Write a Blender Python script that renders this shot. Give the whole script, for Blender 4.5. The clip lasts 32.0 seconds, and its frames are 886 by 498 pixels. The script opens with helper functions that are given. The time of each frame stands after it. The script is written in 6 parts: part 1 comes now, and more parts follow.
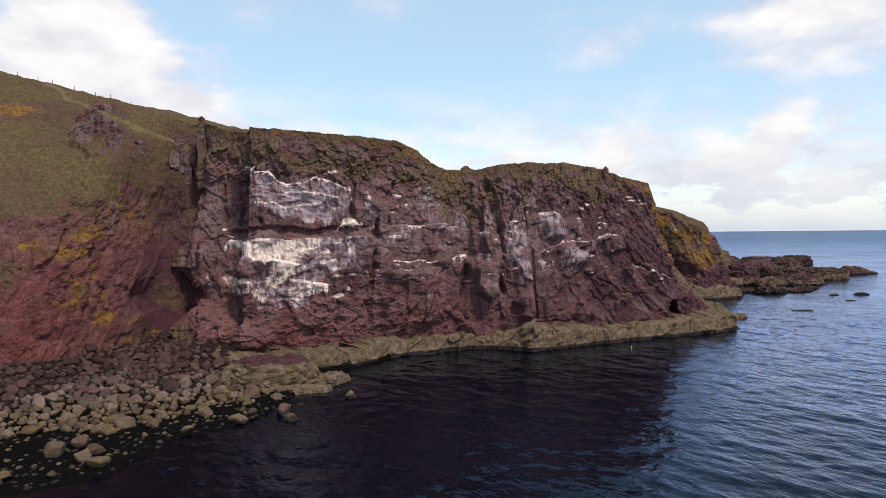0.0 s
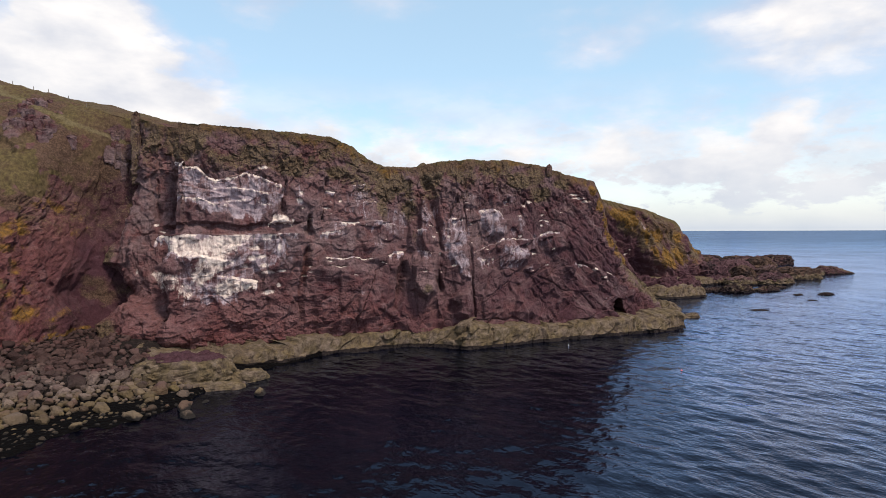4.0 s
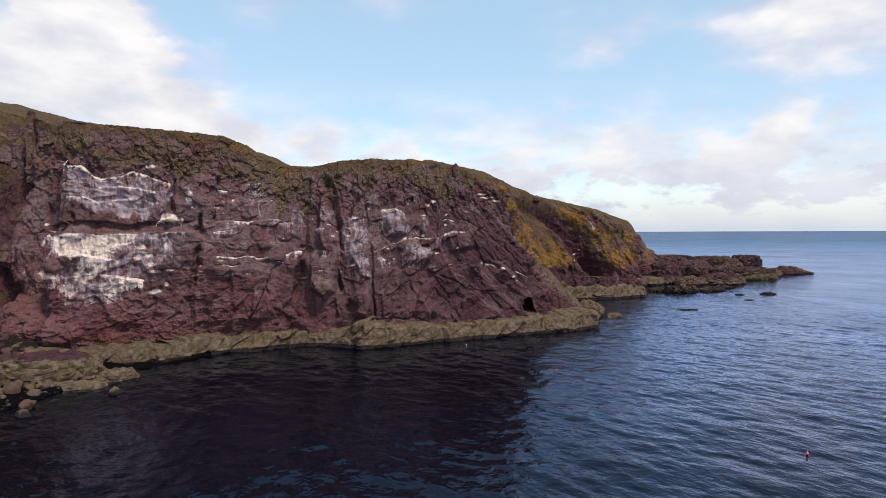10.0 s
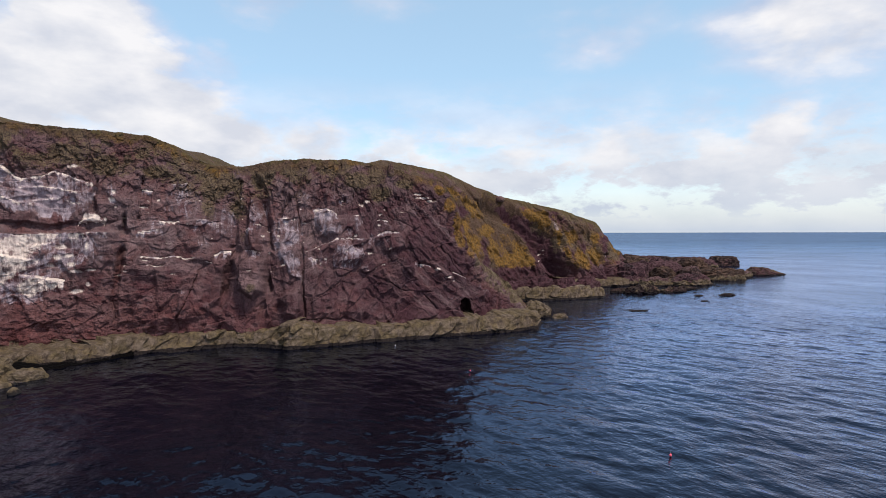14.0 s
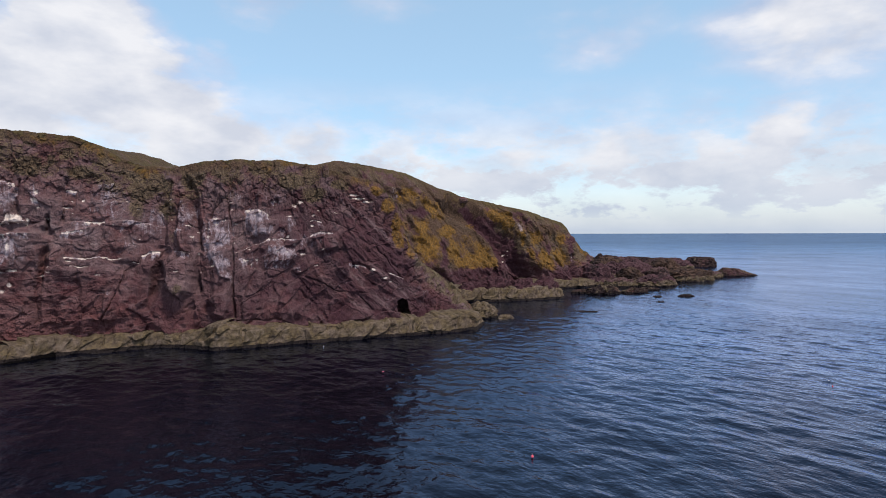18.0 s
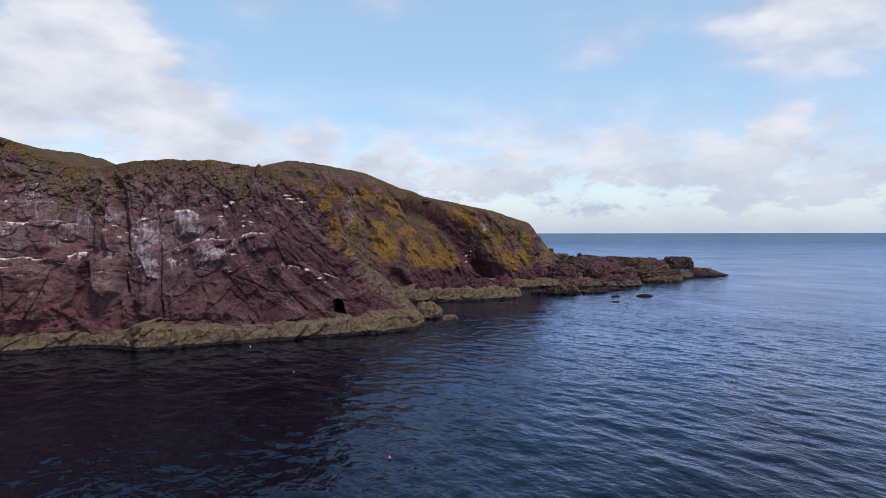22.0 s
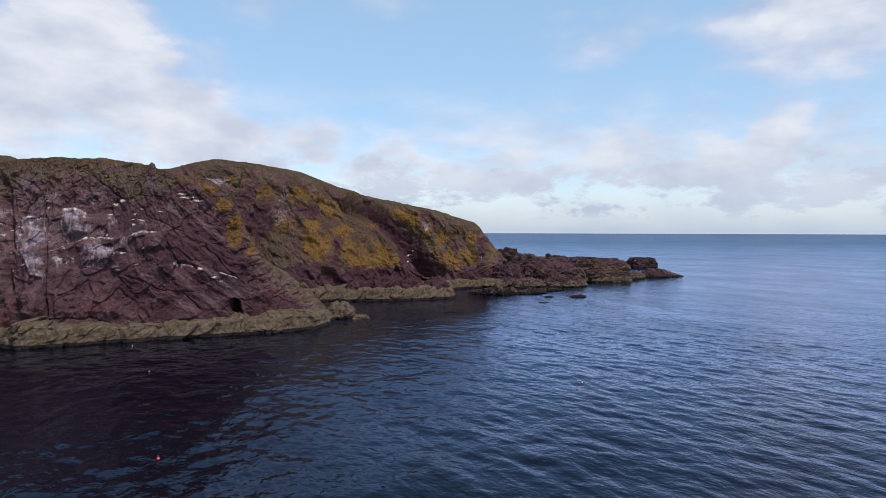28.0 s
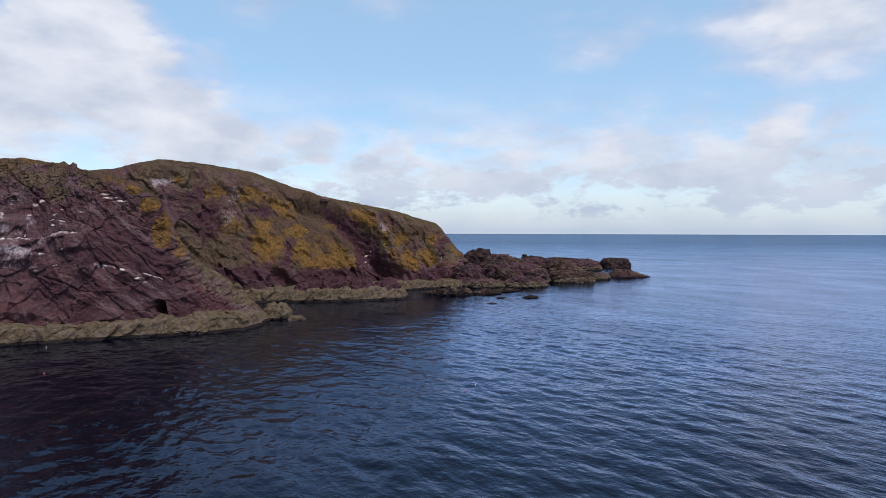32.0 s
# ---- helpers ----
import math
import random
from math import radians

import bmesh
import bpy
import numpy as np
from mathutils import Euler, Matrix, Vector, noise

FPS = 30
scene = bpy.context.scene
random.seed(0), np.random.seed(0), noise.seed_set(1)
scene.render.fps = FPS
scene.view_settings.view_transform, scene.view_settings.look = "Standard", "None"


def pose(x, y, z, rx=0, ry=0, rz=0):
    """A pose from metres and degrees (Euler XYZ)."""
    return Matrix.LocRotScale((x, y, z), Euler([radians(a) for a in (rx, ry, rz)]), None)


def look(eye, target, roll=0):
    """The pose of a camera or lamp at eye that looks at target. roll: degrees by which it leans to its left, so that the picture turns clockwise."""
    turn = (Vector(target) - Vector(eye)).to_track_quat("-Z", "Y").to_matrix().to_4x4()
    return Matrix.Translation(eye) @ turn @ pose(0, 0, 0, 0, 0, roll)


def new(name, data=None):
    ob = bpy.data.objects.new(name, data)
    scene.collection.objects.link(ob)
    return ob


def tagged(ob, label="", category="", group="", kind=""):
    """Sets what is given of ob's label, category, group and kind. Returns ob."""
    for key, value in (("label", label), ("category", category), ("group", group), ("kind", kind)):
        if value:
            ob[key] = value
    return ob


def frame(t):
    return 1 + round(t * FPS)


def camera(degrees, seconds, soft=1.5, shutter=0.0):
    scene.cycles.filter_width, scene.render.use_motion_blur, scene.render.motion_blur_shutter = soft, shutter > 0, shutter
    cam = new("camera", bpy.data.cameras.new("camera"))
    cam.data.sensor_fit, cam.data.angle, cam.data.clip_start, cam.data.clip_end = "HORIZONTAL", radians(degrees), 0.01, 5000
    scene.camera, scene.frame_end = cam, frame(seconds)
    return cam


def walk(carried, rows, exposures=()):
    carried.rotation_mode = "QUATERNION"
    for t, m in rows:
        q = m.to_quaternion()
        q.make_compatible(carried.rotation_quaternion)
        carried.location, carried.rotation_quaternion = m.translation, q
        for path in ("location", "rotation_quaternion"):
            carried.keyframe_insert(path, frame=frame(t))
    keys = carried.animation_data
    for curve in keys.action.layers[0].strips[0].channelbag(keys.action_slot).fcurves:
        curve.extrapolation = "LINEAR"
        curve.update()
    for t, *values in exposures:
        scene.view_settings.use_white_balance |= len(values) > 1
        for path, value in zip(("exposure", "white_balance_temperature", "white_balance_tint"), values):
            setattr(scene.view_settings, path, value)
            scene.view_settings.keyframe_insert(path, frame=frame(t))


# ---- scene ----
cam = camera(72.0, 32.0, soft=0.8)
PATH = [
    (0, (-3.217, 1.161, 24.215), (-3.081, 3.155, 24.156), -0.5),
    (0.5, (-1.654, 1.115, 24.195), (-1.518, 3.109, 24.134), -0.5),
    (1, (-0.091, 1.074, 24.174), (0.045, 3.069, 24.112), -0.5),
    (1.5, (1.473, 1.039, 24.153), (1.609, 3.033, 24.09), -0.4),
    (2, (3.063, 1.005, 24.132), (3.2, 2.999, 24.068), -0.4),
    (2.5, (4.713, 0.986, 24.109), (4.85, 2.981, 24.044), -0.3),
    (3, (6.397, 0.978, 24.087), (6.533, 2.972, 24.021), -0.3),
    (3.5, (8.114, 0.973, 24.058), (8.249, 2.967, 23.992), -0.2),
    (5.5, (14.933, 0.876, 23.803), (15.069, 2.87, 23.738), -0.2),
    (6, (16.633, 0.813, 23.773), (16.769, 2.807, 23.709), -0.2),
    (6.5, (18.354, 0.716, 23.75), (18.49, 2.71, 23.686), -0.2),
    (7, (20.086, 0.597, 23.73), (20.222, 2.592, 23.666), -0.2),
    (7.5, (21.84, 0.472, 23.712), (21.978, 2.466, 23.648), -0.2),
    (8, (23.635, 0.35, 23.697), (23.772, 2.345, 23.632), -0.2),
    (8.5, (25.457, 0.224, 23.679), (25.593, 2.218, 23.615), -0.2),
    (9, (27.274, 0.084, 23.663), (27.409, 2.079, 23.6), -0.2),
    (9.5, (29.065, -0.07, 23.652), (29.2, 1.924, 23.59), -0.2),
    (10, (30.836, -0.232, 23.645), (30.971, 1.763, 23.581), -0.2),
    (10.5, (32.601, -0.383, 23.638), (32.736, 1.611, 23.576), -0.2),
    (11, (34.375, -0.504, 23.63), (34.511, 1.49, 23.568), -0.1),
    (11.5, (36.148, -0.597, 23.621), (36.285, 1.397, 23.558), -0.1),
    (12, (37.931, -0.654, 23.609), (38.068, 1.34, 23.546), -0.1),
    (12.5, (39.726, -0.69, 23.596), (39.863, 1.304, 23.534), -0.1),
    (13, (41.521, -0.74, 23.585), (41.659, 1.254, 23.523), -0.1),
    (13.5, (43.325, -0.821, 23.581), (43.461, 1.174, 23.519), -0.1),
    (14, (45.122, -0.922, 23.578), (45.26, 1.072, 23.516), -0.1),
    (14.5, (46.912, -1.027, 23.573), (47.05, 0.968, 23.512), -0.2),
    (16.5, (54.032, -1.454, 23.532), (54.172, 0.541, 23.471), -0.2),
    (17, (55.828, -1.541, 23.525), (55.969, 0.453, 23.464), -0.1),
    (17.5, (57.639, -1.618, 23.518), (57.779, 0.376, 23.458), -0.1),
    (18, (59.467, -1.691, 23.51), (59.608, 0.304, 23.451), -0.1),
    (18.5, (61.304, -1.766, 23.504), (61.444, 0.228, 23.445), -0.1),
    (19, (63.14, -1.852, 23.499), (63.281, 0.142, 23.439), -0.1),
    (19.5, (64.976, -1.941, 23.505), (65.117, 0.053, 23.445), -0.1),
    (20, (66.814, -2.036, 23.512), (66.955, -0.042, 23.453), -0.1),
    (20.5, (68.649, -2.142, 23.521), (68.79, -0.148, 23.461), -0.1),
    (21, (70.487, -2.258, 23.529), (70.629, -0.264, 23.47), -0.1),
    (21.5, (72.33, -2.382, 23.539), (72.472, -0.388, 23.479), -0.1),
    (22, (74.179, -2.517, 23.548), (74.322, -0.523, 23.488), -0.1),
    (22.5, (76.046, -2.649, 23.558), (76.189, -0.655, 23.498), -0.1),
    (23, (77.936, -2.773, 23.568), (78.079, -0.779, 23.508), -0.1),
    (23.5, (79.846, -2.887, 23.578), (79.99, -0.893, 23.517), -0.1),
    (24, (81.784, -2.989, 23.586), (81.926, -0.995, 23.526), -0.0),
    (24.5, (83.745, -3.088, 23.592), (83.886, -1.094, 23.532), 0.0),
    (25, (85.722, -3.189, 23.599), (85.864, -1.195, 23.538), 0.0),
    (25.5, (87.718, -3.291, 23.606), (87.859, -1.297, 23.545), 0.1),
    (27.5, (95.782, -3.677, 23.665), (95.925, -1.683, 23.602), 0.1),
    (28, (97.812, -3.747, 23.671), (97.955, -1.753, 23.609), 0.2),
    (28.5, (99.837, -3.802, 23.679), (99.98, -1.808, 23.617), 0.1),
    (29, (101.86, -3.849, 23.686), (102.005, -1.855, 23.625), 0.1),
    (29.5, (103.888, -3.894, 23.693), (104.033, -1.9, 23.632), 0.1),
    (30, (105.924, -3.936, 23.7), (106.07, -1.942, 23.64), 0.1),
    (30.5, (107.978, -3.973, 23.706), (108.125, -1.979, 23.648), 0.0),
    (31, (110.05, -4.003, 23.713), (110.199, -2.009, 23.655), 0.0),
    (31.5, (112.134, -4.032, 23.719), (112.282, -2.039, 23.661), 0.1),
    (32, (114.223, -4.065, 23.725), (114.372, -2.071, 23.665), 0.2),
]
walk(cam, [(t, look(eye, target, roll)) for t, eye, target, roll in PATH],
     exposures=[(0, 0.60, 6850, 11), (13, 0.47, 6600, 11), (19, 0.36, 6350, 11), (32, 0.28, 6080, 11)])

# ---- world, sun, exposure ----
SUN_AZ, SUN_EL = 140.0, 56.0      # degrees clockwise from +y, above the sea
world = bpy.data.worlds.new("world")
scene.world = world
world.use_nodes = True
wn, wl = world.node_tree.nodes, world.node_tree.links
wn.clear()


def wnode(kind, **kw):
    n = wn.new(kind)
    for k, v in kw.items():
        n.inputs[k].default_value = v
    return n


def wmath(op, a, b=None, c=None, clamp=False):
    n = wn.new("ShaderNodeMath")
    n.operation, n.use_clamp = op, clamp
    for i, v in enumerate((a, b, c)):
        if v is None:
            continue
        if isinstance(v, (int, float)):
            n.inputs[i].default_value = v
        else:
            wl.new(v, n.inputs[i])
    return n.outputs[0]


def wmix(fac, a, b):
    n = wn.new("ShaderNodeMix")
    n.data_type = "RGBA"
    for sock, v in ((n.inputs[0], fac), (n.inputs[6], a), (n.inputs[7], b)):
        if isinstance(v, (tuple, float, int)):
            sock.default_value = v
        else:
            wl.new(v, sock)
    return n.outputs[2]


def vec_of(az, el):
    a, e = radians(az), radians(el)
    return (math.sin(a) * math.cos(e), math.cos(a) * math.cos(e), math.sin(e))


sky = wn.new("ShaderNodeTexSky")
sky.sky_type = "NISHITA"
sky.sun_disc = False
sky.sun_elevation, sky.sun_rotation = radians(SUN_EL), radians(SUN_AZ)
sky.air_density, sky.dust_density, sky.ozone_density = 1.0, 0.0, 2.0
skyb = wnode("ShaderNodeBackground", Strength=0.13)
wl.new(sky.outputs[0], skyb.inputs[0])

# broken cloud: a few banks of cumulus over a ragged low layer
tc = wn.new("ShaderNodeTexCoord")
warp = wnode("ShaderNodeTexNoise", Scale=5.0, Detail=7.0, Roughness=0.6)
wmap = wn.new("ShaderNodeMapping")
wmap.inputs["Scale"].default_value = (1, 1, 2.2)
wl.new(tc.outputs["Generated"], wmap.inputs[0])
wl.new(wmap.outputs[0], warp.inputs["Vector"])
wsub = wn.new("ShaderNodeVectorMath")
wsub.operation = "SUBTRACT"
wl.new(warp.outputs["Color"], wsub.inputs[0])
wsub.inputs[1].default_value = (0.5, 0.5, 0.5)
wsc = wn.new("ShaderNodeVectorMath")
wsc.operation = "SCALE"
wl.new(wsub.outputs[0], wsc.inputs[0])
wsc.inputs["Scale"].default_value = 0.13
wadd = wn.new("ShaderNodeVectorMath")
wl.new(tc.outputs["Generated"], wadd.inputs[0])
wl.new(wsc.outputs[0], wadd.inputs[1])
sep = wn.new("ShaderNodeSeparateXYZ")
wl.new(tc.outputs["Generated"], sep.inputs[0])


def bank(az, el, wide, high, amount):
    """How much a bank of cloud round that direction covers: 1 at its middle, 0 past its edge."""
    d = wn.new("ShaderNodeVectorMath")
    d.operation = "SUBTRACT"
    wl.new(wadd.outputs[0], d.inputs[0])
    d.inputs[1].default_value = vec_of(az, el)
    r = wn.new("ShaderNodeVectorRotate")
    r.rotation_type = "Z_AXIS"
    r.inputs["Angle"].default_value = radians(az)
    wl.new(d.outputs[0], r.inputs["Vector"])
    m = wn.new("ShaderNodeVectorMath")
    m.operation = "MULTIPLY"
    wl.new(r.outputs[0], m.inputs[0])
    m.inputs[1].default_value = (1 / radians(wide), 0.6, 1 / radians(high))
    ln = wn.new("ShaderNodeVectorMath")
    ln.operation = "LENGTH"
    wl.new(m.outputs[0], ln.inputs[0])
    return wmath("MULTIPLY", wmath("SUBTRACT", 1.35, ln.outputs["Value"], clamp=True), amount)


BANKS = [
    (-27, 15.6, 5.5, 4.6, 1.1), (-23.3, 11.2, 8, 4.4, 1.1), (-17, 7.8, 7.5, 3.2, 0.95), (-32, 11, 9, 6, 1.0), (-7.8, 8.0, 4.2, 2.6, 0.7), (-2, 5.5, 7, 2.4, 0.55), (19.5, 17.2, 6.5, 3.4, 0.36),
    (36, 17.0, 9, 7, 0.66), (33, 8.6, 4, 3.2, 0.75), (9, 6.0, 7, 2.6, 0.6), (21, 6.6, 9, 3.4, 0.62), (38, 6, 9, 4, 0.6), (-16.5, 14.6, 2.6, 1.8, 0.42), (-12, 21.5, 15, 2.6, 0.42)]
cover = None
for b in BANKS:
    k = bank(*b)
    cover = k if cover is None else wmath("MAXIMUM", cover, k)
puff = wnode("ShaderNodeTexNoise", Scale=9.0, Detail=8.0, Roughness=0.55, Distortion=0.2)
wl.new(wmap.outputs[0], puff.inputs["Vector"])
cover = wmath("ADD", cover, wmath("MULTIPLY", wmath("SUBTRACT", puff.outputs["Fac"], 0.5), 0.8))
soft = wn.new("ShaderNodeMapRange")
soft.interpolation_type = "SMOOTHSTEP"
soft.inputs["From Min"].default_value, soft.inputs["From Max"].default_value = 0.08, 0.85
wl.new(cover, soft.inputs["Value"])
cover = soft.outputs[0]
# ragged low layer towards the horizon, haze on the sea's edge, and more cloud over the rest of the sky
lown = wnode("ShaderNodeTexNoise", Scale=3.0, Detail=8.0, Roughness=0.62)
lmap = wn.new("ShaderNodeMapping")
lmap.inputs["Scale"].default_value = (3.4, 3.4, 8.0)
lmap.inputs["Location"].default_value = (0.7, 0.2, 0.1)
wl.new(tc.outputs["Generated"], lmap.inputs[0])
wl.new(lmap.outputs[0], lown.inputs["Vector"])
lowband = wmath("SUBTRACT", 1.0, wmath("MULTIPLY", wmath("ABSOLUTE", wmath("SUBTRACT", sep.outputs[2], 0.075)), 6.0), clamp=True)
lowc = wmath("MULTIPLY", wmath("MULTIPLY", wmath("SUBTRACT", lown.outputs["Fac"], 0.33), 4.2, clamp=True), wmath("MULTIPLY", lowband, 1.15))
cover = wmath("MAXIMUM", cover, lowc)
rest = wmath("MULTIPLY", wmath("SUBTRACT", lown.outputs["Fac"], 0.36), 3.0, clamp=True)
up = wmath("MULTIPLY", wmath("SUBTRACT", sep.outputs[2], 0.36, clamp=True), 0.5, clamp=True)
# unseen cloud added behind the camera to brighten the cliff faces
rear_fill = wmath("MULTIPLY", wmath("SUBTRACT", 0.25, sep.outputs[1], clamp=True), 1.6, clamp=True)
cover = wmath("MAXIMUM", cover, wmath("MULTIPLY", rest, wmath("MAXIMUM", up, rear_fill)))
hazy = wmath("MULTIPLY", wmath("SUBTRACT", 1.0, wmath("MULTIPLY", wmath("ABSOLUTE", sep.outputs[2]), 7.5), clamp=True), 0.85)
# tone inside the cloud: lighter crests, greyer undersides
tone = wnode("ShaderNodeTexNoise", Scale=9.0, Detail=5.0, Roughness=0.55)
wl.new(wmap.outputs[0], tone.inputs["Vector"])
cloudc = wmix(wmath("MULTIPLY", wmath("SUBTRACT", tone.outputs["Fac"], 0.36), 3.4, clamp=True), (0.69, 0.73, 0.82, 1), (0.94, 0.945, 0.97, 1))
cloudc = wmix(wmath("MULTIPLY", hazy, 0.85), cloudc, (0.50, 0.60, 0.73, 1))
cloudc = wmix(wmath("MULTIPLY", wmath("MAXIMUM", cover, hazy), 1.9, clamp=True), (0.53, 0.79, 0.98, 1), cloudc)
cover = wmath("MAXIMUM", wmath("MAXIMUM", cover, hazy), 0.47)
cloudb = wnode("ShaderNodeBackground", Strength=0.72)
wl.new(cloudc, cloudb.inputs[0])
wmixs = wn.new("ShaderNodeMixShader")
wl.new(wmath("MULTIPLY", cover, 1.15, clamp=True), wmixs.inputs[0])
wl.new(skyb.outputs[0], wmixs.inputs[1])
wl.new(cloudb.outputs[0], wmixs.inputs[2])
wout = wn.new("ShaderNodeOutputWorld")
wl.new(wmixs.outputs[0], wout.inputs[0])

sun = new("sun", bpy.data.lights.new("sun", "SUN"))
sun.data.energy, sun.data.angle, sun.data.color = 2.75, radians(9), (1.0, 0.93, 0.85)
sv = Vector(vec_of(SUN_AZ, SUN_EL))
sun.matrix_world = look(sv * 300, (0, 0, 0))


# ---- noise ----
def hashf(*ints):
    """Random numbers 0..1 from whole numbers, the same at every build."""
    h = np.zeros(np.broadcast(*ints).shape, np.uint32)
    for k, a in enumerate(ints):
        h = h ^ (np.asarray(a).astype(np.int64) & 0xFFFFFFFF).astype(np.uint32) * np.uint32((0x9E3779B1, 0x85EBCA77, 0xC2B2AE3D, 0x27D4EB2F, 0x165667B1)[k])
        h = (h ^ (h >> np.uint32(15))) * np.uint32(0x2C1B3C6D)
        h = (h ^ (h >> np.uint32(12))) * np.uint32(0x297A2D39)
    return ((h ^ (h >> np.uint32(15))) & np.uint32(0xFFFFFF)).astype(np.float64) / 0xFFFFFF


def vnoise(x, y, z, seed=0):
    x, y, z = np.broadcast_arrays(x, y, z)
    xi, yi, zi = np.floor(x), np.floor(y), np.floor(z)
    fx, fy, fz = x - xi, y - yi, z - zi
    fx, fy, fz = (f * f * f * (f * (f * 6 - 15) + 10) for f in (fx, fy, fz))
    r = 0
    for a in (0, 1):
        for b in (0, 1):
            for c in (0, 1):
                r = r + hashf(xi + a, yi + b, zi + c, np.int64(seed)) * (fx if a else 1 - fx) * (fy if b else 1 - fy) * (fz if c else 1 - fz)
    return r * 2 - 1


def fbm(x, y, z, octaves=5, seed=0, gain=0.5):
    r, amp, tot = 0, 1.0, 0.0
    for o in range(octaves):
        r = r + amp * vnoise(x * 2 ** o + 7.3 * o, y * 2 ** o + 3.1 * o, z * 2 ** o + 1.7 * o, seed + o)
        tot, amp = tot + amp, amp * gain
    return r / tot


def facets(u, v, seed, off=1.0, tilt=1.0, crack=0.0, blend=13.0):
    """Broken rock: cells of about 1 x 1, each a plane with its own push and tilt, run together at their edges, with cracks."""
    ui, vi = np.floor(u), np.floor(v)
    best, second = np.full(u.shape, 9.0), np.full(u.shape, 9.0)
    out, weight = np.zeros(u.shape), np.full(u.shape, 1e-9)
    for a in (-1, 0, 1):
        for b in (-1, 0, 1):
            cu, cv = ui + a, vi + b
            su, sw = cu + hashf(cu, cv, np.int64(seed)), cv + hashf(cu, cv, np.int64(seed + 1))
            du, dv = u - su, v - sw
            d = du * du + dv * dv
            w = np.exp(-blend * d)
            out += w * (off * (hashf(cu, cv, np.int64(seed + 2)) * 2 - 1) + tilt * (du * (hashf(cu, cv, np.int64(seed + 3)) * 2 - 1) + dv * (hashf(cu, cv, np.int64(seed + 4)) * 2 - 1)))
            weight += w
            near = d < best
            second = np.where(near, best, np.minimum(second, d))
            best = np.where(near, d, best)
    edge = np.sqrt(second) - np.sqrt(best)
    return out / weight - crack * np.clip(1 - edge / 0.12, 0, 1)


def crag_push(u, v, p, seed, size=1.0, crack=0.04, big=1.0, small=1.0):
    """Broken crag: joint-bounded blocks at four sizes, bent out of line, with ribs and a rough skin."""
    a, b, c = (q / size for q in p)
    w1, w2 = fbm(a / 7, b / 7, c / 7, 3, seed + 50), fbm(a / 7 + 9, b / 7, c / 7, 3, seed + 60)
    u, v = u / size + 1.3 * w1, v / size + 1.3 * w2
    d = 1.4 * big * facets(u / 7, v / 16, seed + 1, 0.8, 0.9, 0.0, 34.0)
    d += 0.95 * big * facets(u / 2.9, v / 6.0, seed + 7, 0.75, 0.9, crack, 24.0)
    d += 0.32 * small * facets(u / 1.5, v / 1.7, seed + 13, 0.8, 0.9, crack, 24.0)
    d += 0.13 * small * facets(u / 0.7, v / 0.7, seed + 19, 0.8, 0.8, 0.0, 16.0)
    d += 0.8 * big * (0.3 - np.abs(fbm(u / 5, v / 12, c * 0, 4, seed + 25))) + 0.2 * small * fbm(a / 1.2, b / 1.2, c / 1.2, 3, seed + 30)
    d += 0.35 * small * (0.33 - np.abs(fbm(a / 1.9, b / 1.9, c / 1.9, 3, seed + 35, 0.55)))
    return d * size


def bump(x, a, b, soft):
    """1 between a and b, 0 outside, with soft ends."""
    s1 = np.clip((x - a) / soft + 0.5, 0, 1)
    s2 = np.clip((b - x) / soft + 0.5, 0, 1)
    return s1 * s1 * (3 - 2 * s1) * s2 * s2 * (3 - 2 * s2)


# ---- meshes ----
def grid_mesh(name, P, mat, attrs=(), smooth=True, flip=False):
    """An object from a grid of points (nu, nv, 3), with point attributes."""
    nu, nv = P.shape[:2]
    me = bpy.data.meshes.new(name)
    me.vertices.add(nu * nv)
    me.vertices.foreach_set("co", P.reshape(-1).astype(np.float32))
    idx = np.arange(nu * nv).reshape(nu, nv)
    q = np.stack([idx[:-1, :-1], idx[1:, :-1], idx[1:, 1:], idx[:-1, 1:]], -1).reshape(-1, 4)
    if flip:
        q = q[:, ::-1]
    me.loops.add(q.size)
    me.loops.foreach_set("vertex_index", q.reshape(-1).astype(np.int32))
    me.polygons.add(len(q))
    me.polygons.foreach_set("loop_start", (np.arange(len(q)) * 4).astype(np.int32))
    me.polygons.foreach_set("use_smooth", np.full(len(q), smooth))
    me.update(calc_edges=True)
    for key, val in dict(attrs).items():
        me.attributes.new(key, "FLOAT", "POINT").data.foreach_set("value", np.clip(val, 0, 1).reshape(-1).astype(np.float32))
    me.materials.append(mat)
    return new(name, me)


def normals(P):
    du, dv = np.gradient(P, axis=0), np.gradient(P, axis=1)
    n = np.cross(du, dv)
    return n / np.maximum(np.linalg.norm(n, axis=-1, keepdims=True), 1e-9)


def curve(xs, table, col):
    t = np.array(table, float)
    return np.interp(xs, t[:, 0], t[:, col])


def lit_edges(D, n=13):
    """How far each spot stands out from its neighbourhood, where a pale edge highlight is painted."""
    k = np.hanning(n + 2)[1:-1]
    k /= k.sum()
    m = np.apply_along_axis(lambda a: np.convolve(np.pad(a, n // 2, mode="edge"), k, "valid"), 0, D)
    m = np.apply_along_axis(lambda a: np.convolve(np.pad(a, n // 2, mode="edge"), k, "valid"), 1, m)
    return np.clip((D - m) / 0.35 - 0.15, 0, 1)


def evenly(table, cols, step):
    """Stations along a shoreline table, a step apart as measured on the ground."""
    u = np.linspace(table[0][0], table[-1][0], 6000)
    run = sum(np.concatenate([[0], np.cumsum(np.hypot(np.diff(u), np.diff(curve(u, table, c))))]) for c in cols) / len(cols)
    return np.interp(np.arange(0, run[-1], step), run, u)


